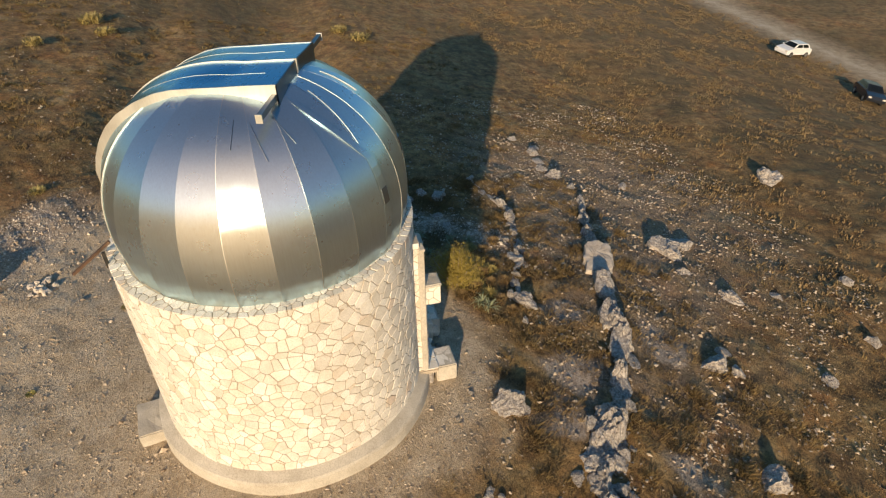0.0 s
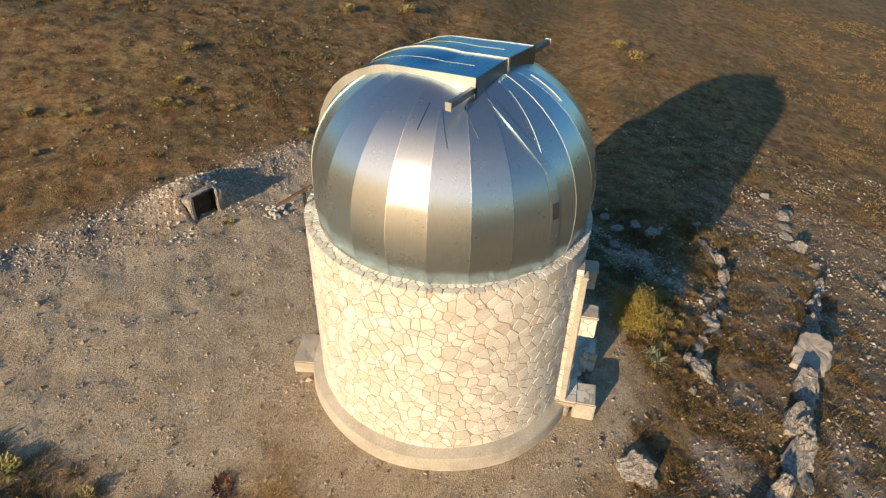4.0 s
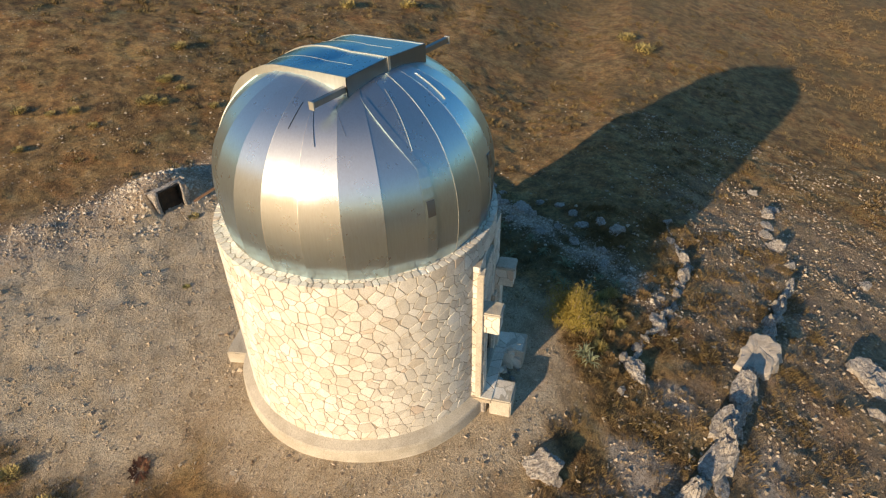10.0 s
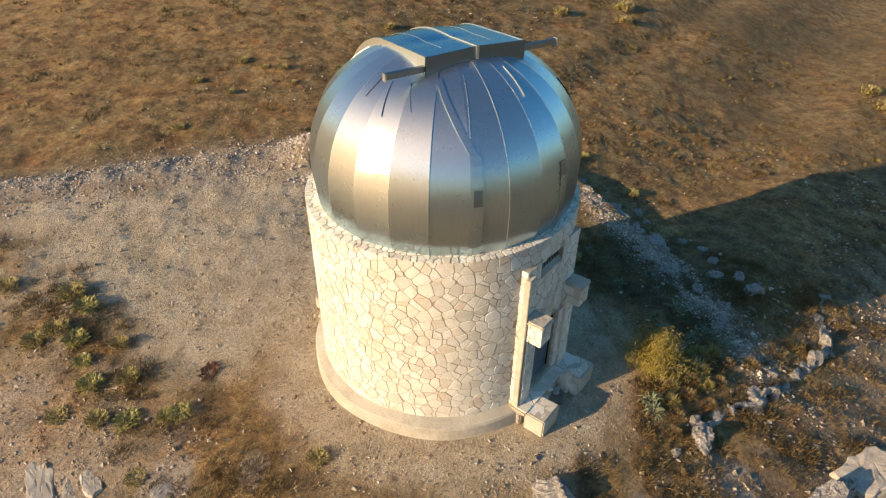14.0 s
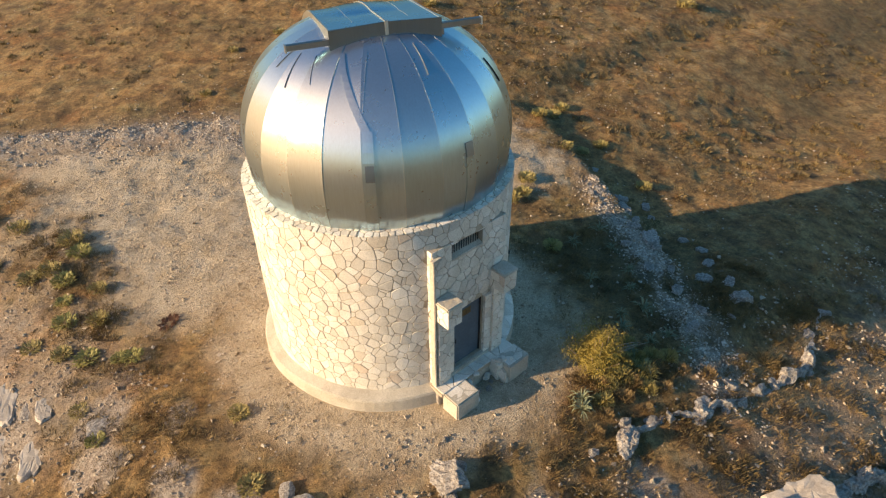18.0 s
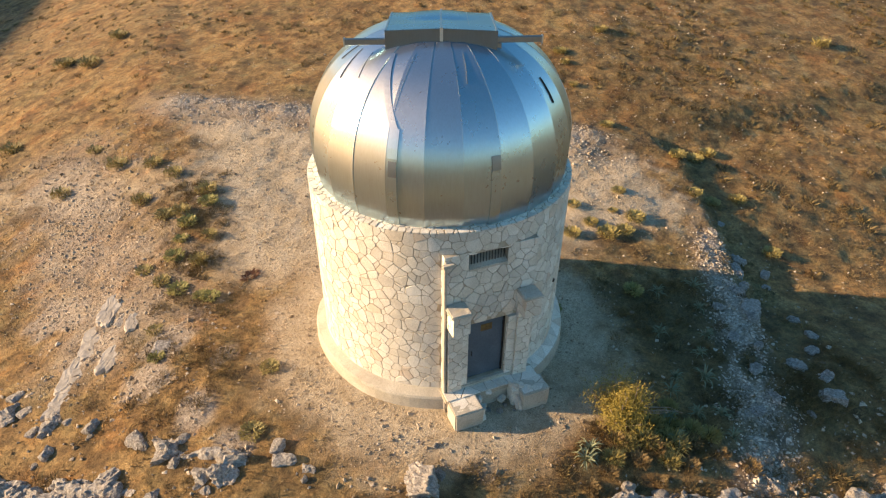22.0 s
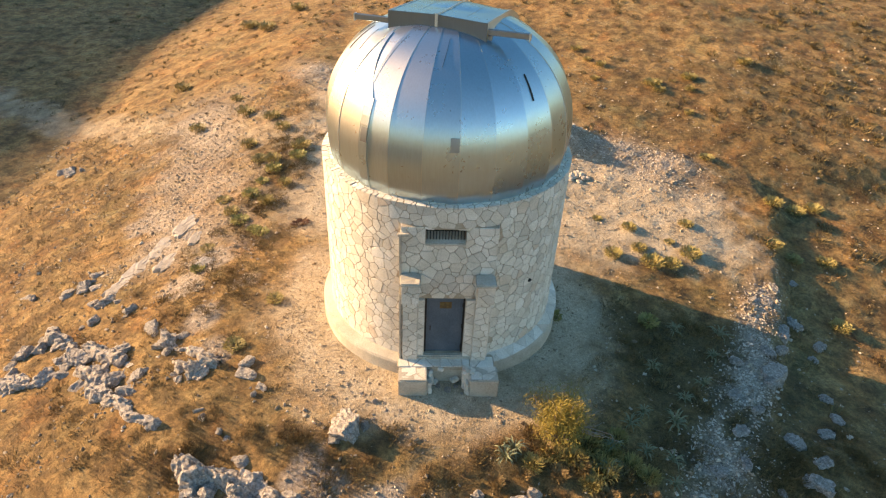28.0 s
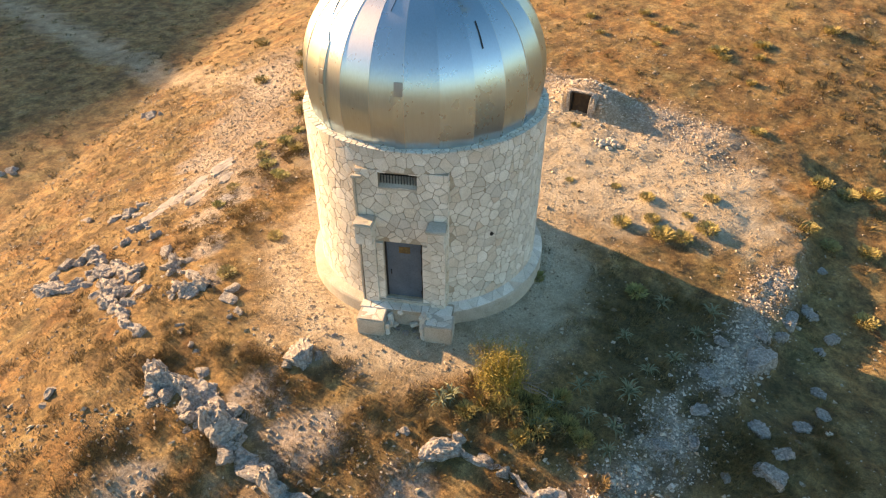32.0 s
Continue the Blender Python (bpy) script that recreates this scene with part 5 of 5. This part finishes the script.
x, y = scatter(16000, -5, 70, -60, -19, lambda x, y: (1 - zones(x, y)[0]) * smooth01(wavy(x, y, 0.35, 16) + 0.55), gen)
tufts("meadow_growth", "dense low olive growth on the lower field", x, y, gen.uniform(0.05, 0.18, len(x)), 9, M_STRAW, gen, 2.0, 1.1, 0.03)
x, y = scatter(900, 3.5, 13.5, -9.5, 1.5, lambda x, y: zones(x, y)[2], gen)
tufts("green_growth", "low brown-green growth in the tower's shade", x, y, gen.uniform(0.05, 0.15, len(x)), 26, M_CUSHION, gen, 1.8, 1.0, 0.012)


x, y = scatter(12500, -12, 12, -14, 1, lambda x, y: grassy(x, y) * (0.16 + 0.84 * smooth01((-4.9 - y) / 1.2) * smooth01((x + 9) / 4)) * smooth01(wavy(x, y, 1.3, 52) + 0.45), gen)
tufts("low_cushions", "low brown-gold cushions of dry herbs between the rocks", x, y, gen.uniform(0.06, 0.17, len(x)), 52, M_CUSHION, gen, 1.6, 0.8, 0.0042)
x, y = scatter(2600, -10.5, -4.5, -1, 12, lambda x, y: np.exp(-((x + 7.2 - 0.12 * (y - 5)) / 1.1) ** 2) * smooth01(wavy(x, y, 1.1, 61) + 0.4), gen)
tufts("dry_herbs", "brown and olive dry herbs among the weeds beside the pad", x, y, gen.uniform(0.05, 0.14, len(x)), 48, M_CUSHION, gen, 1.7, 0.9, 0.005)
x, y = scatter(1500, 12, 42, -14, 34, lambda x, y: (1 - zones(x, y)[0]) * (1 - zones(x, y)[1]) * smooth01(wavy(x, y, 0.22, 21) + 0.55), gen)
tufts("heath", "dark brown and yellow heath clumps on the field", x, y, gen.uniform(0.07, 0.18, len(x)), 44, M_HEATH, gen, 1.9, 1.0, 0.016)


x, y = scatter(3400, -22, 52, 9, 52, lambda x, y: (y > berm(x) + 1.2) * (1 - zones(x, y)[1]) * np.clip(0.10 + 0.75 * smooth01(wavy(x, y, 0.21, 83) * 1.6 - 0.1), 0, 1), gen)
tufts("field_herbs", "small dark herbs dotted over the dry field", x, y, gen.uniform(0.07, 0.20, len(x)), 40, M_FIELD, gen, 1.25, 0.8, 0.012)
x, y = scatter(26000, -24, 46, 8, 46, lambda x, y: (y > berm(x) + 0.5) * np.clip(0.12 + 0.8 * smooth01(wavy(x, y, 0.3, 91) * 1.5 - 0.2), 0, 1), gen)
pebble_field("field_stones", "small pale stones strewn over the dry field", x, y, gen.gamma(2.0, 0.022, len(x)) + 0.025, gen)


# ---- plants ----
def leafy(seed, leaves, radius, height, length, width, droop=0.4, upright=0.5):
    """A clump of bent leaves round a root, as one mesh 1 unit to the metre."""
    g = np.random.default_rng(seed)
    verts, fcs = [], []
    for k in range(leaves):
        a, e = g.uniform(0, 2 * np.pi), g.uniform(0.15, 1.45) * upright + 0.12
        r0 = radius * math.sqrt(g.random()) * 0.7
        base = np.array([r0 * math.cos(a), r0 * math.sin(a), height * g.random() * 0.6])
        l, w = length * g.uniform(0.6, 1.2), width * g.uniform(0.7, 1.3)
        d = np.array([math.cos(a + g.normal(0, 0.5)) * math.cos(e), math.sin(a + g.normal(0, 0.5)) * math.cos(e), math.sin(e)])
        side_ = np.cross(d, [0, 0, 1.0])
        side_ = side_ / (np.linalg.norm(side_) + 1e-6) * w
        m1 = base + d * l * 0.5
        tipv = base + d * l - np.array([0, 0, droop * l * g.uniform(0.3, 1.0)])
        i0 = len(verts)
        verts += [base - side_ * 0.25, base + side_ * 0.25, m1 + side_, m1 - side_ + np.array([0, 0, 0.15 * w]), tipv]
        fcs += [(i0, i0 + 1, i0 + 2, i0 + 3), (i0 + 3, i0 + 2, i0 + 4)]
    return mesh_from("plant", [tuple(v) for v in verts], fcs)


def with_material(me_, m):
    me_.materials.append(m)
    return me_


GOLDEN_SCRUBS = [with_material(leafy(60 + k, 520, 0.46, 0.20, 0.12, 0.018, 0.3, 0.75), M_GILT) for k in range(3)]
WEEDS = [with_material(leafy(20 + k, 330, 0.38, 0.18, 0.14, 0.020, 0.3, 0.7), M_GREEN if k % 2 else M_SCRUB) for k in range(4)]
SCRUBS = [with_material(leafy(40 + k, 420, 0.44, 0.30, 0.11, 0.016, 0.2, 0.9), M_SCRUB) for k in range(4)]
GOLDS = [with_material(leafy(80 + k, 380, 0.40, 0.28, 0.15, 0.012, 0.1, 1.0), M_STRAW) for k in range(2)]
plant_rng = random.Random(9)


def put_plant(meshes, x, y, s, name, label, category, group):
    ob = new(name, plant_rng.choice(meshes))
    ob.matrix_basis = pose(x, y, gz(x, y) - 0.01, 0, 0, plant_rng.uniform(0, 360)) @ Matrix.Diagonal((s, s, s * plant_rng.uniform(0.85, 1.2), 1))
    tagged(ob, label, category, group)


for x, y, s in ((-7.0, 3.9, 0.8), (-6.7, 3.7, 1.0), (-7.7, 4.7, 1.15), (-8.8, 6.5, 1.0), (-7.1, 8.6, 1.2), (-6.2, 9.7, 1.3), (-5.4, -0.3, 0.9), (-6.2, -2.45, 1.0), (-7.7, 6.7, 1.2), (-8.2, 5.4, 1.0), (-8.5, 1.7, 0.8), (3.7, -0.8, 0.9), (6.9, -0.8, 1.1), (1.3, 7.4, 0.4), (4.9, 9.4, 0.7), (-7.4, 7.6, 0.9), (-7.9, 9.6, 1.2)):
    put_plant(WEEDS, x, y, s, "weed", "green leafy weed growing in the stony soil", "plant", "green weeds")
for x, y, s in ((-9.8, 15.2, 1.5), (-8.2, 14.0, 1.3), (-6.2, 10.6, 1.4), (-7.4, 12.6, 1.2), (-12.3, 14.8, 1.3), (-8.8, 11.4, 1.2), (-7.3, 9.4, 1.2), (-15.4, 22.1, 1.6), (-13.2, 31.7, 2.2), (-11.6, 30.0, 2.0), (-9.8, 33.2, 1.8), (-10.9, 17.8, 1.2), (-6.9, 5.9, 1.0), (-8.5, 3.0, 0.8), (-6.4, 7.4, 0.9)):
    put_plant(SCRUBS, x, y, s, "scrub_bush", "low olive-green scrub bush on the hillside", "bush", "scrub on the hillside")
for x, y, s in ((7.6, 4.4, 0.9), (10.0, 4.7, 0.9), (6.6, 2.8, 1.0), (8.0, 2.4, 1.3), (9.6, 2.9, 1.2), (7.7, 3.2, 0.9), (8.7, 2.3, 1.1), (12.5, 9.5, 1.0), (11.7, 16.1, 1.5), (13.8, 16.5, 1.3), (14.3, 6.3, 1.2), (13.3, 3.8, 1.1), (14.1, 3.4, 1.0), (15.5, 6.4, 1.2), (16.4, 6.6, 1.2), (14.4, 0.1, 1.1), (15.4, 3.3, 1.1), (4.7, 5.3, 0.5), (6.5, 5.1, 0.6), (9.0, 3.6, 0.6)):
    put_plant(GOLDEN_SCRUBS, x, y, s * 0.95, "dry_shrub", "small dry yellow-green shrub casting a long shadow", "shrub", "dry shrubs east of the tower")
for x, y, s in ((8.4, 20.4, 1.1), (5.5, 20.3, 0.9), (17.3, 17.9, 1.3), (9.4, 18.3, 0.9), (2.4, 17.4, 0.9), (11.9, 15.4, 1.0), (8.8, 16.9, 0.8), (8.8, 19.1, 0.8), (13.5, 15.4, 0.9), (12.8, 13.2, 0.8), (6.0, 18.4, 0.8), (35.8, 11.1, 2.6), (33.5, 9.9, 2.0), (30.2, 13.3, 1.8), (37.3, -7.4, 2.4), (39.2, -6.0, 2.2)):
    put_plant(SCRUBS, x, y, s, "field_shrub", "dark low shrub on the dry field", "shrub", "shrubs on the field")
LEAVES = []
for k in range(3):
    lf = bmesh.new()
    rows = [(lf.verts.new((r_, -w_, h_)), lf.verts.new((r_, 0, h_ - 0.012)), lf.verts.new((r_, w_, h_))) for r_, w_, h_ in ((0.02, 0.008, 0.0), (0.14, 0.022, 0.10 + 0.03 * k), (0.28, 0.017, 0.15 + 0.02 * k), (0.40, 0.004, 0.10 - 0.04 * k))]
    for p, q in zip(rows, rows[1:]):
        lf.faces.new((p[0], q[0], q[1], p[1])), lf.faces.new((p[1], q[1], q[2], p[2]))
    lm = bpy.data.meshes.new("leaf")
    lf.to_mesh(lm)
    lf.free()
    lm.materials.append(M_THISTLE)
    LEAVES.append(lm)
for x, y, s in ((9.2, -1.2, 1.2), (6.4, -5.0, 1.3), (5.6, -4.7, 0.8), (5.1, -5.1, 1.0), (7.8, -3.5, 1.0), (6.4, -2.9, 1.0), (7.7, -1.1, 1.0), (4.4, -5.9, 1.0), (6.0, -6.2, 1.0), (5.3, -6.0, 0.9), (4.2, -6.5, 1.1), (1.5, -6.3, 1.2), (1.75, -6.1, 1.1), (5.8, -6.9, 0.9), (8.6, -2.2, 0.9), (7.0, -4.1, 0.9)):
    th = thing("thistle", "grey-green thistle rosette with long narrow leaves", "plant", "thistles by the bush", pose(x, y, gz(x, y)))
    for k in range(24):
        leaf_ = new("leaf", plant_rng.choice(LEAVES))
        leaf_.parent = th
        leaf_.matrix_basis = pose(0, 0, 0.01, plant_rng.uniform(-12, 12), plant_rng.uniform(-45, 12), k * 137.5) @ Matrix.Scale(s * plant_rng.uniform(0.55, 0.98), 4)
for x, y, s in ((2.5, -6.1, 0.9), (4.0, -7.3, 0.8), (5.1, -7.2, 0.8), (4.6, -5.9, 0.7), (3.4, -6.6, 0.9), (2.3, -5.6, 0.7), (3.8, -5.9, 0.9), (2.8, -6.8, 0.8), (4.5, -6.7, 0.9), (1.9, -6.8, 0.7), (5.6, -7.8, 0.8), (3.0, -7.4, 0.6), (1.2, -7.0, 0.7), (0.2, -7.6, 0.6)):
    put_plant(GOLDS, x, y, s, "dry_clump", "clump of golden dry grass on the ledge", "grass clump", "golden clumps")
GILT_TUFTS = [with_material(leafy(90 + k, 460, 0.42, 0.22, 0.20, 0.012, 0.15, 1.0), M_GILT) for k in range(2)]
for x, y, s in ((3.7, -5.9, 1.1), (4.3, -6.1, 1.0), (4.0, -6.6, 1.1), (3.3, -6.3, 1.0), (2.7, -6.2, 0.9), (4.8, -6.4, 0.9), (4.6, -5.6, 0.8), (2.2, -6.5, 0.8), (3.6, -7.0, 0.8), (5.2, -6.7, 0.8)):
    put_plant(GILT_TUFTS, x, y, s, "dry_clump", "thick clump of golden dry stalks beside the yellow bush", "grass clump", "golden clumps")
dead = new("dead_bush", with_material(leafy(99, 170, 0.34, 0.12, 0.16, 0.02, 0.2, 0.5), M_RUSSET))
dead.matrix_basis = pose(-5.3, 4.4, gz(-5.3, 4.4) - 0.01, 0, 0, 30) @ Matrix.Diagonal((1.3, 0.8, 0.8, 1))
tagged(dead, "withered reddish-brown bush lying on the gravel", "bush")

# the yellow bush by the entrance, with bare dead branches
bush = thing("yellow_bush", "dense yellow-green broom bush with bare dead branches", "bush", at=pose(3.05, -5.6, gz(3.05, -5.6) - 0.02) @ Matrix.Diagonal((1.6, 1.6, 1.5, 1)))
g_ = np.random.default_rng(7)
stems, sprays = bmesh.new(), []
for k in range(34):
    a, e = g_.uniform(0, 2 * np.pi), g_.uniform(0.7, 1.45)
    l = g_.uniform(0.5, 0.95)
    tipv = Vector((math.cos(a) * math.cos(e) * l * 0.85, math.sin(a) * math.cos(e) * l * 0.85, math.sin(e) * l))
    rod(stems, (0.08 * math.cos(a), 0.08 * math.sin(a), 0), tipv, 0.008, 5)
    sprays.append(tipv)
part("stems", stems, M_TWIG, bush)
verts, fcs = [], []
for k in range(11000):
    c = sprays[g_.integers(len(sprays))] * g_.uniform(0.45, 1.05)
    p = np.array(c) + g_.normal(0, 0.10, 3)
    d = g_.normal(0, 1, 3) + np.array([0, 0, 1.2])
    d = d / np.linalg.norm(d) * g_.uniform(0.04, 0.10)
    s_ = np.cross(d, g_.normal(0, 1, 3))
    s_ = s_ / np.linalg.norm(s_) * 0.005
    i0 = len(verts)
    verts += [tuple(p - s_), tuple(p + s_), tuple(p + d)]
    fcs.append((i0, i0 + 1, i0 + 2))
part("sprays", mesh_from("sprays", verts, fcs), M_GOLD, bush, "fine yellow-green shoots")
for k in range(9):
    br = bmesh.new()
    a, l = radians(-50 + 15 * k) + g_.normal(0, 0.1), g_.uniform(0.45, 0.85)
    p0 = Vector((0.25, 0.05, 0.2))
    for j in range(4):
        a += g_.normal(0, 0.45)
        p1 = p0 + Vector((math.cos(a), math.sin(a), g_.uniform(0.1, 0.9))) * l / 4.2
        rod(br, p0, p1, 0.013 - 0.0025 * j, 5)
        p0 = p1
    part("dead_branch", br, M_TWIG, bush, "bare grey dead branch")

# ---- things on the northern bank ----
well = thing("cistern_hatch", "rusty iron hatch upright in a rough masonry frame in the bank", "hatch", at=pose(4.99, 10.30, 0.52, 0, 0, -21.5))
part("wall", rough_block(-0.66, -0.48, -0.06, 0.40, -0.35, 0.98, 12, 0.08, 4), M_LIME, well, "rough masonry cheek")
part("wall", rough_block(0.46, 0.70, -0.16, 0.42, -0.35, 0.98, 13, 0.09, 4), M_LIME, well, "rough masonry cheek")
part("lintel", rough_block(-0.56, 0.58, 0.04, 0.34, 0.96, 1.03, 16, 0.05, 4), M_LIME, well, "rough masonry head")
part("back_wall", box_bm(-0.46, 0.46, 0.30, 0.36, -0.3, 1.0), M_HATCH, well, "dark back of the opening")
hd = bmesh.new()
add_box(hd, -0.40, 0.40, 0.0, 0.025, 0.03, 0.95)
for z_ in (0.26, 0.62):
    add_box(hd, -0.39, 0.39, -0.016, 0.0, z_, z_ + 0.04)
bmesh.ops.transform(hd, matrix=pose(0, 0.10, 0, -7, 0, 0), verts=hd.verts)
part("hatch_door", hd, M_HATCH, well, "rusty sheet iron door")
for x0, x1, z0, z1 in ((-0.46, -0.41, -0.1, 0.97), (0.41, 0.46, -0.1, 0.97), (-0.46, 0.46, 0.96, 1.0)):
    part("hatch_frame", box_bm(x0, x1, -0.04, 0.20, z0, z1, 0.006), M_IRON, well)
rubble_rng = random.Random(33)
for k in range(110):
    a = rubble_rng.uniform(-0.9, 3.6)
    r_ = rubble_rng.uniform(0.85, 1.9)
    put_rock(5.0 + r_ * math.cos(a), 10.45 + r_ * math.sin(a), rubble_rng.uniform(0.09, 0.2), group="rubble round the cistern", pick=WHITE_ROCKS)
heap_rng = random.Random(21)
for k in range(26):
    a, r_ = heap_rng.uniform(0, 6.28), 0.45 * math.sqrt(heap_rng.random())
    ob = put_rock(6.2 + r_ * math.cos(a) * 1.2, 8.05 + r_ * math.sin(a), heap_rng.uniform(0.14, 0.24), sink=-0.35 * (1 - r_ / 0.5), group="heap of white stones", pick=WHITE_ROCKS)

# ---- parked cars by the dirt road ----
def glossy(name, colour, rough, metal=0.0):
    m, t, b = material(name, rough, metal)
    v = coords(t)
    t.links.new(mix(t, 0.5, colour, ramp(t, noise_out(t, v, 2.0), [(0.3, tuple(c * 0.8 for c in colour)), (0.7, colour)])), b.inputs["Base Color"])
    return m


M_WHITE_CAR, M_DARK_CAR = glossy("white_car_paint", (0.75, 0.74, 0.72), 0.3), glossy("dark_car_paint", (0.02, 0.022, 0.028), 0.25)
M_GLASS, M_TYRE, M_RIM = glossy("car_glass", (0.02, 0.025, 0.03), 0.08), glossy("tyre", (0.02, 0.02, 0.02), 0.8), glossy("rim", (0.5, 0.5, 0.5), 0.35, 0.9)
M_LAMP = glossy("lamp_glass", (0.6, 0.55, 0.5), 0.15)


def make_car(label, paint, at):
    car = thing("car", label, "car", "parked cars", at)
    side_ = [(-2.05, 0.35), (-2.1, 0.72), (-1.95, 0.98), (-1.0, 1.02), (1.15, 0.98), (1.95, 0.80), (2.1, 0.55), (2.05, 0.32)]
    bm = bmesh.new()
    rows = []
    for yv, inset in ((-0.84, 0.03), (-0.80, 0.0), (0.80, 0.0), (0.84, 0.03)):
        rows.append([bm.verts.new((px * (1 - inset), yv, 0.35 + (pz - 0.35) * (1 - inset))) for px, pz in side_])
    for p, q in zip(rows, rows[1:]):
        for k in range(len(side_)):
            bm.faces.new((p[k], p[(k + 1) % 8], q[(k + 1) % 8], q[k]))
    bm.faces.new(rows[0]), bm.faces.new(rows[-1][::-1])
    part("body", bm, paint, car, smooth=False)
    cab = bmesh.new()
    low, high = [(-1.75, 0.98), (1.05, 0.98)], [(-1.35, 1.44), (0.35, 1.46)]
    a = [cab.verts.new((px, yv, pz)) for yv in (-0.76, 0.76) for px, pz in low]
    b = [cab.verts.new((px, yv, pz)) for yv in (-0.62, 0.62) for px, pz in high]
    for q in ((a[0], a[1], b[1], b[0]), (a[3], a[2], b[2], b[3]), (a[1], a[3], b[3], b[1]), (a[2], a[0], b[0], b[2]), (b[0], b[1], b[3], b[2])):
        cab.faces.new(q)
    part("cabin", cab, paint, car)

    def pane(name, corners):
        w_ = bmesh.new()
        f_ = [w_.verts.new(c) for c in corners]
        w_.faces.new(f_)
        bmesh.ops.solidify(w_, geom=w_.faces[:], thickness=0.012)
        part(name, w_, M_GLASS, car)

    for s in (-1, 1):
        pane("side_window", [(-1.45, s * 0.755, 1.06), (-0.42, s * 0.755, 1.06), (-0.42, s * 0.655, 1.38), (-1.2, s * 0.655, 1.38)])
        pane("side_window", [(-0.32, s * 0.755, 1.06), (0.78, s * 0.755, 1.06), (0.30, s * 0.655, 1.38), (-0.32, s * 0.655, 1.38)])
    pane("windscreen", [(1.02, -0.66, 1.04), (1.02, 0.66, 1.04), (0.45, 0.56, 1.41), (0.45, -0.56, 1.41)])
    pane("rear_window", [(-1.74, -0.64, 1.04), (-1.74, 0.64, 1.04), (-1.42, 0.56, 1.40), (-1.42, -0.56, 1.40)])
    for px in (-1.3, 1.3):
        for s in (-1, 1):
            tyre = bmesh.new()
            rod(tyre, (px, s * 0.66, 0.31), (px, s * 0.86, 0.31), 0.31, 20)
            wheel = part("wheel", tyre, M_TYRE, car)
            rim = bmesh.new()
            rod(rim, (px, s * 0.85, 0.31), (px, s * 0.875, 0.31), 0.19, 14)
            part("rim", rim, M_RIM, wheel)
    for s in (-1, 1):
        part("headlight", box_bm(1.98, 2.09, s * 0.62 - 0.14, s * 0.62 + 0.14, 0.60, 0.74, 0.02), M_LAMP, car)
        part("mirror", box_bm(0.72, 0.86, s * 0.88 - 0.08, s * 0.88 + 0.08, 0.98, 1.10, 0.02), paint, car)
    return car


def on_slope(at, turn):
    """A pose on the ground at (x, y), tilted with it."""
    x_, y_ = at
    up = Vector((gz(x_ - 1, y_) - gz(x_ + 1, y_), gz(x_, y_ - 1) - gz(x_, y_ + 1), 2.0)).normalized()
    return Matrix.Translation((x_, y_, gz(x_, y_) - 0.03)) @ Vector((0, 0, 1)).rotation_difference(up).to_matrix().to_4x4() @ Matrix.Rotation(radians(turn), 4, "Z")


WHITE_AT, DARK_AT = (43.7, -55.8), (30.3, -53.0)
make_car("white hatchback parked on the dry grass by the road", M_WHITE_CAR, on_slope(WHITE_AT, 102))
make_car("black car parked on the dry grass by the road", M_DARK_CAR, on_slope(DARK_AT, 150))

# ---- the ridge to the north-west, which shades the valley ----
ux, uy = math.cos(radians(SUN_AZ)), math.sin(radians(SUN_AZ))
ridge_v, ridge_f = [], []
ss, qs = np.linspace(150, 380, 24), np.linspace(-160, 260, 85)
CREST = -4.4 + (250 - 28.5) * math.tan(radians(SUN_EL))
for s_ in ss:
    for q_ in qs:
        h_ = CREST * math.exp(-((s_ - 250) / 55) ** 2) * (1 + 0.006 * math.sin(q_ * 0.21) + 0.006 * math.sin(q_ * 0.083 + 1)) - 8 * (1 - math.exp(-((s_ - 250) / 55) ** 2))
        ridge_v.append((s_ * ux + q_ * uy, s_ * uy - q_ * ux, h_))
for i in range(len(ss) - 1):
    for j in range(len(qs) - 1):
        k = i * len(qs) + j
        ridge_f.append((k, k + 1, k + len(qs) + 1, k + len(qs)))
M_HILL = grainy("hillside", (0.07, 0.06, 0.03), (0.13, 0.10, 0.05), (0.20, 0.15, 0.08), 0.05, 0.6, 0.95, 0.3, 0.3)
tagged(obj("hill_ridge", mesh_from("hill_ridge", ridge_v, ridge_f), M_HILL, smooth=True), "dry scrub-covered ridge beyond the valley", "hill", kind="structure")

# ---- single facing stones round the doorway ----
stone_rng = random.Random(17)
for c, poly in near_face:
    v, f = stone_geometry(c, poly, 0.0, on_drum, stone_rng, 0.013)
    part("stone", mesh_from("stone", v, f), M_STONE_PIECE, wall)
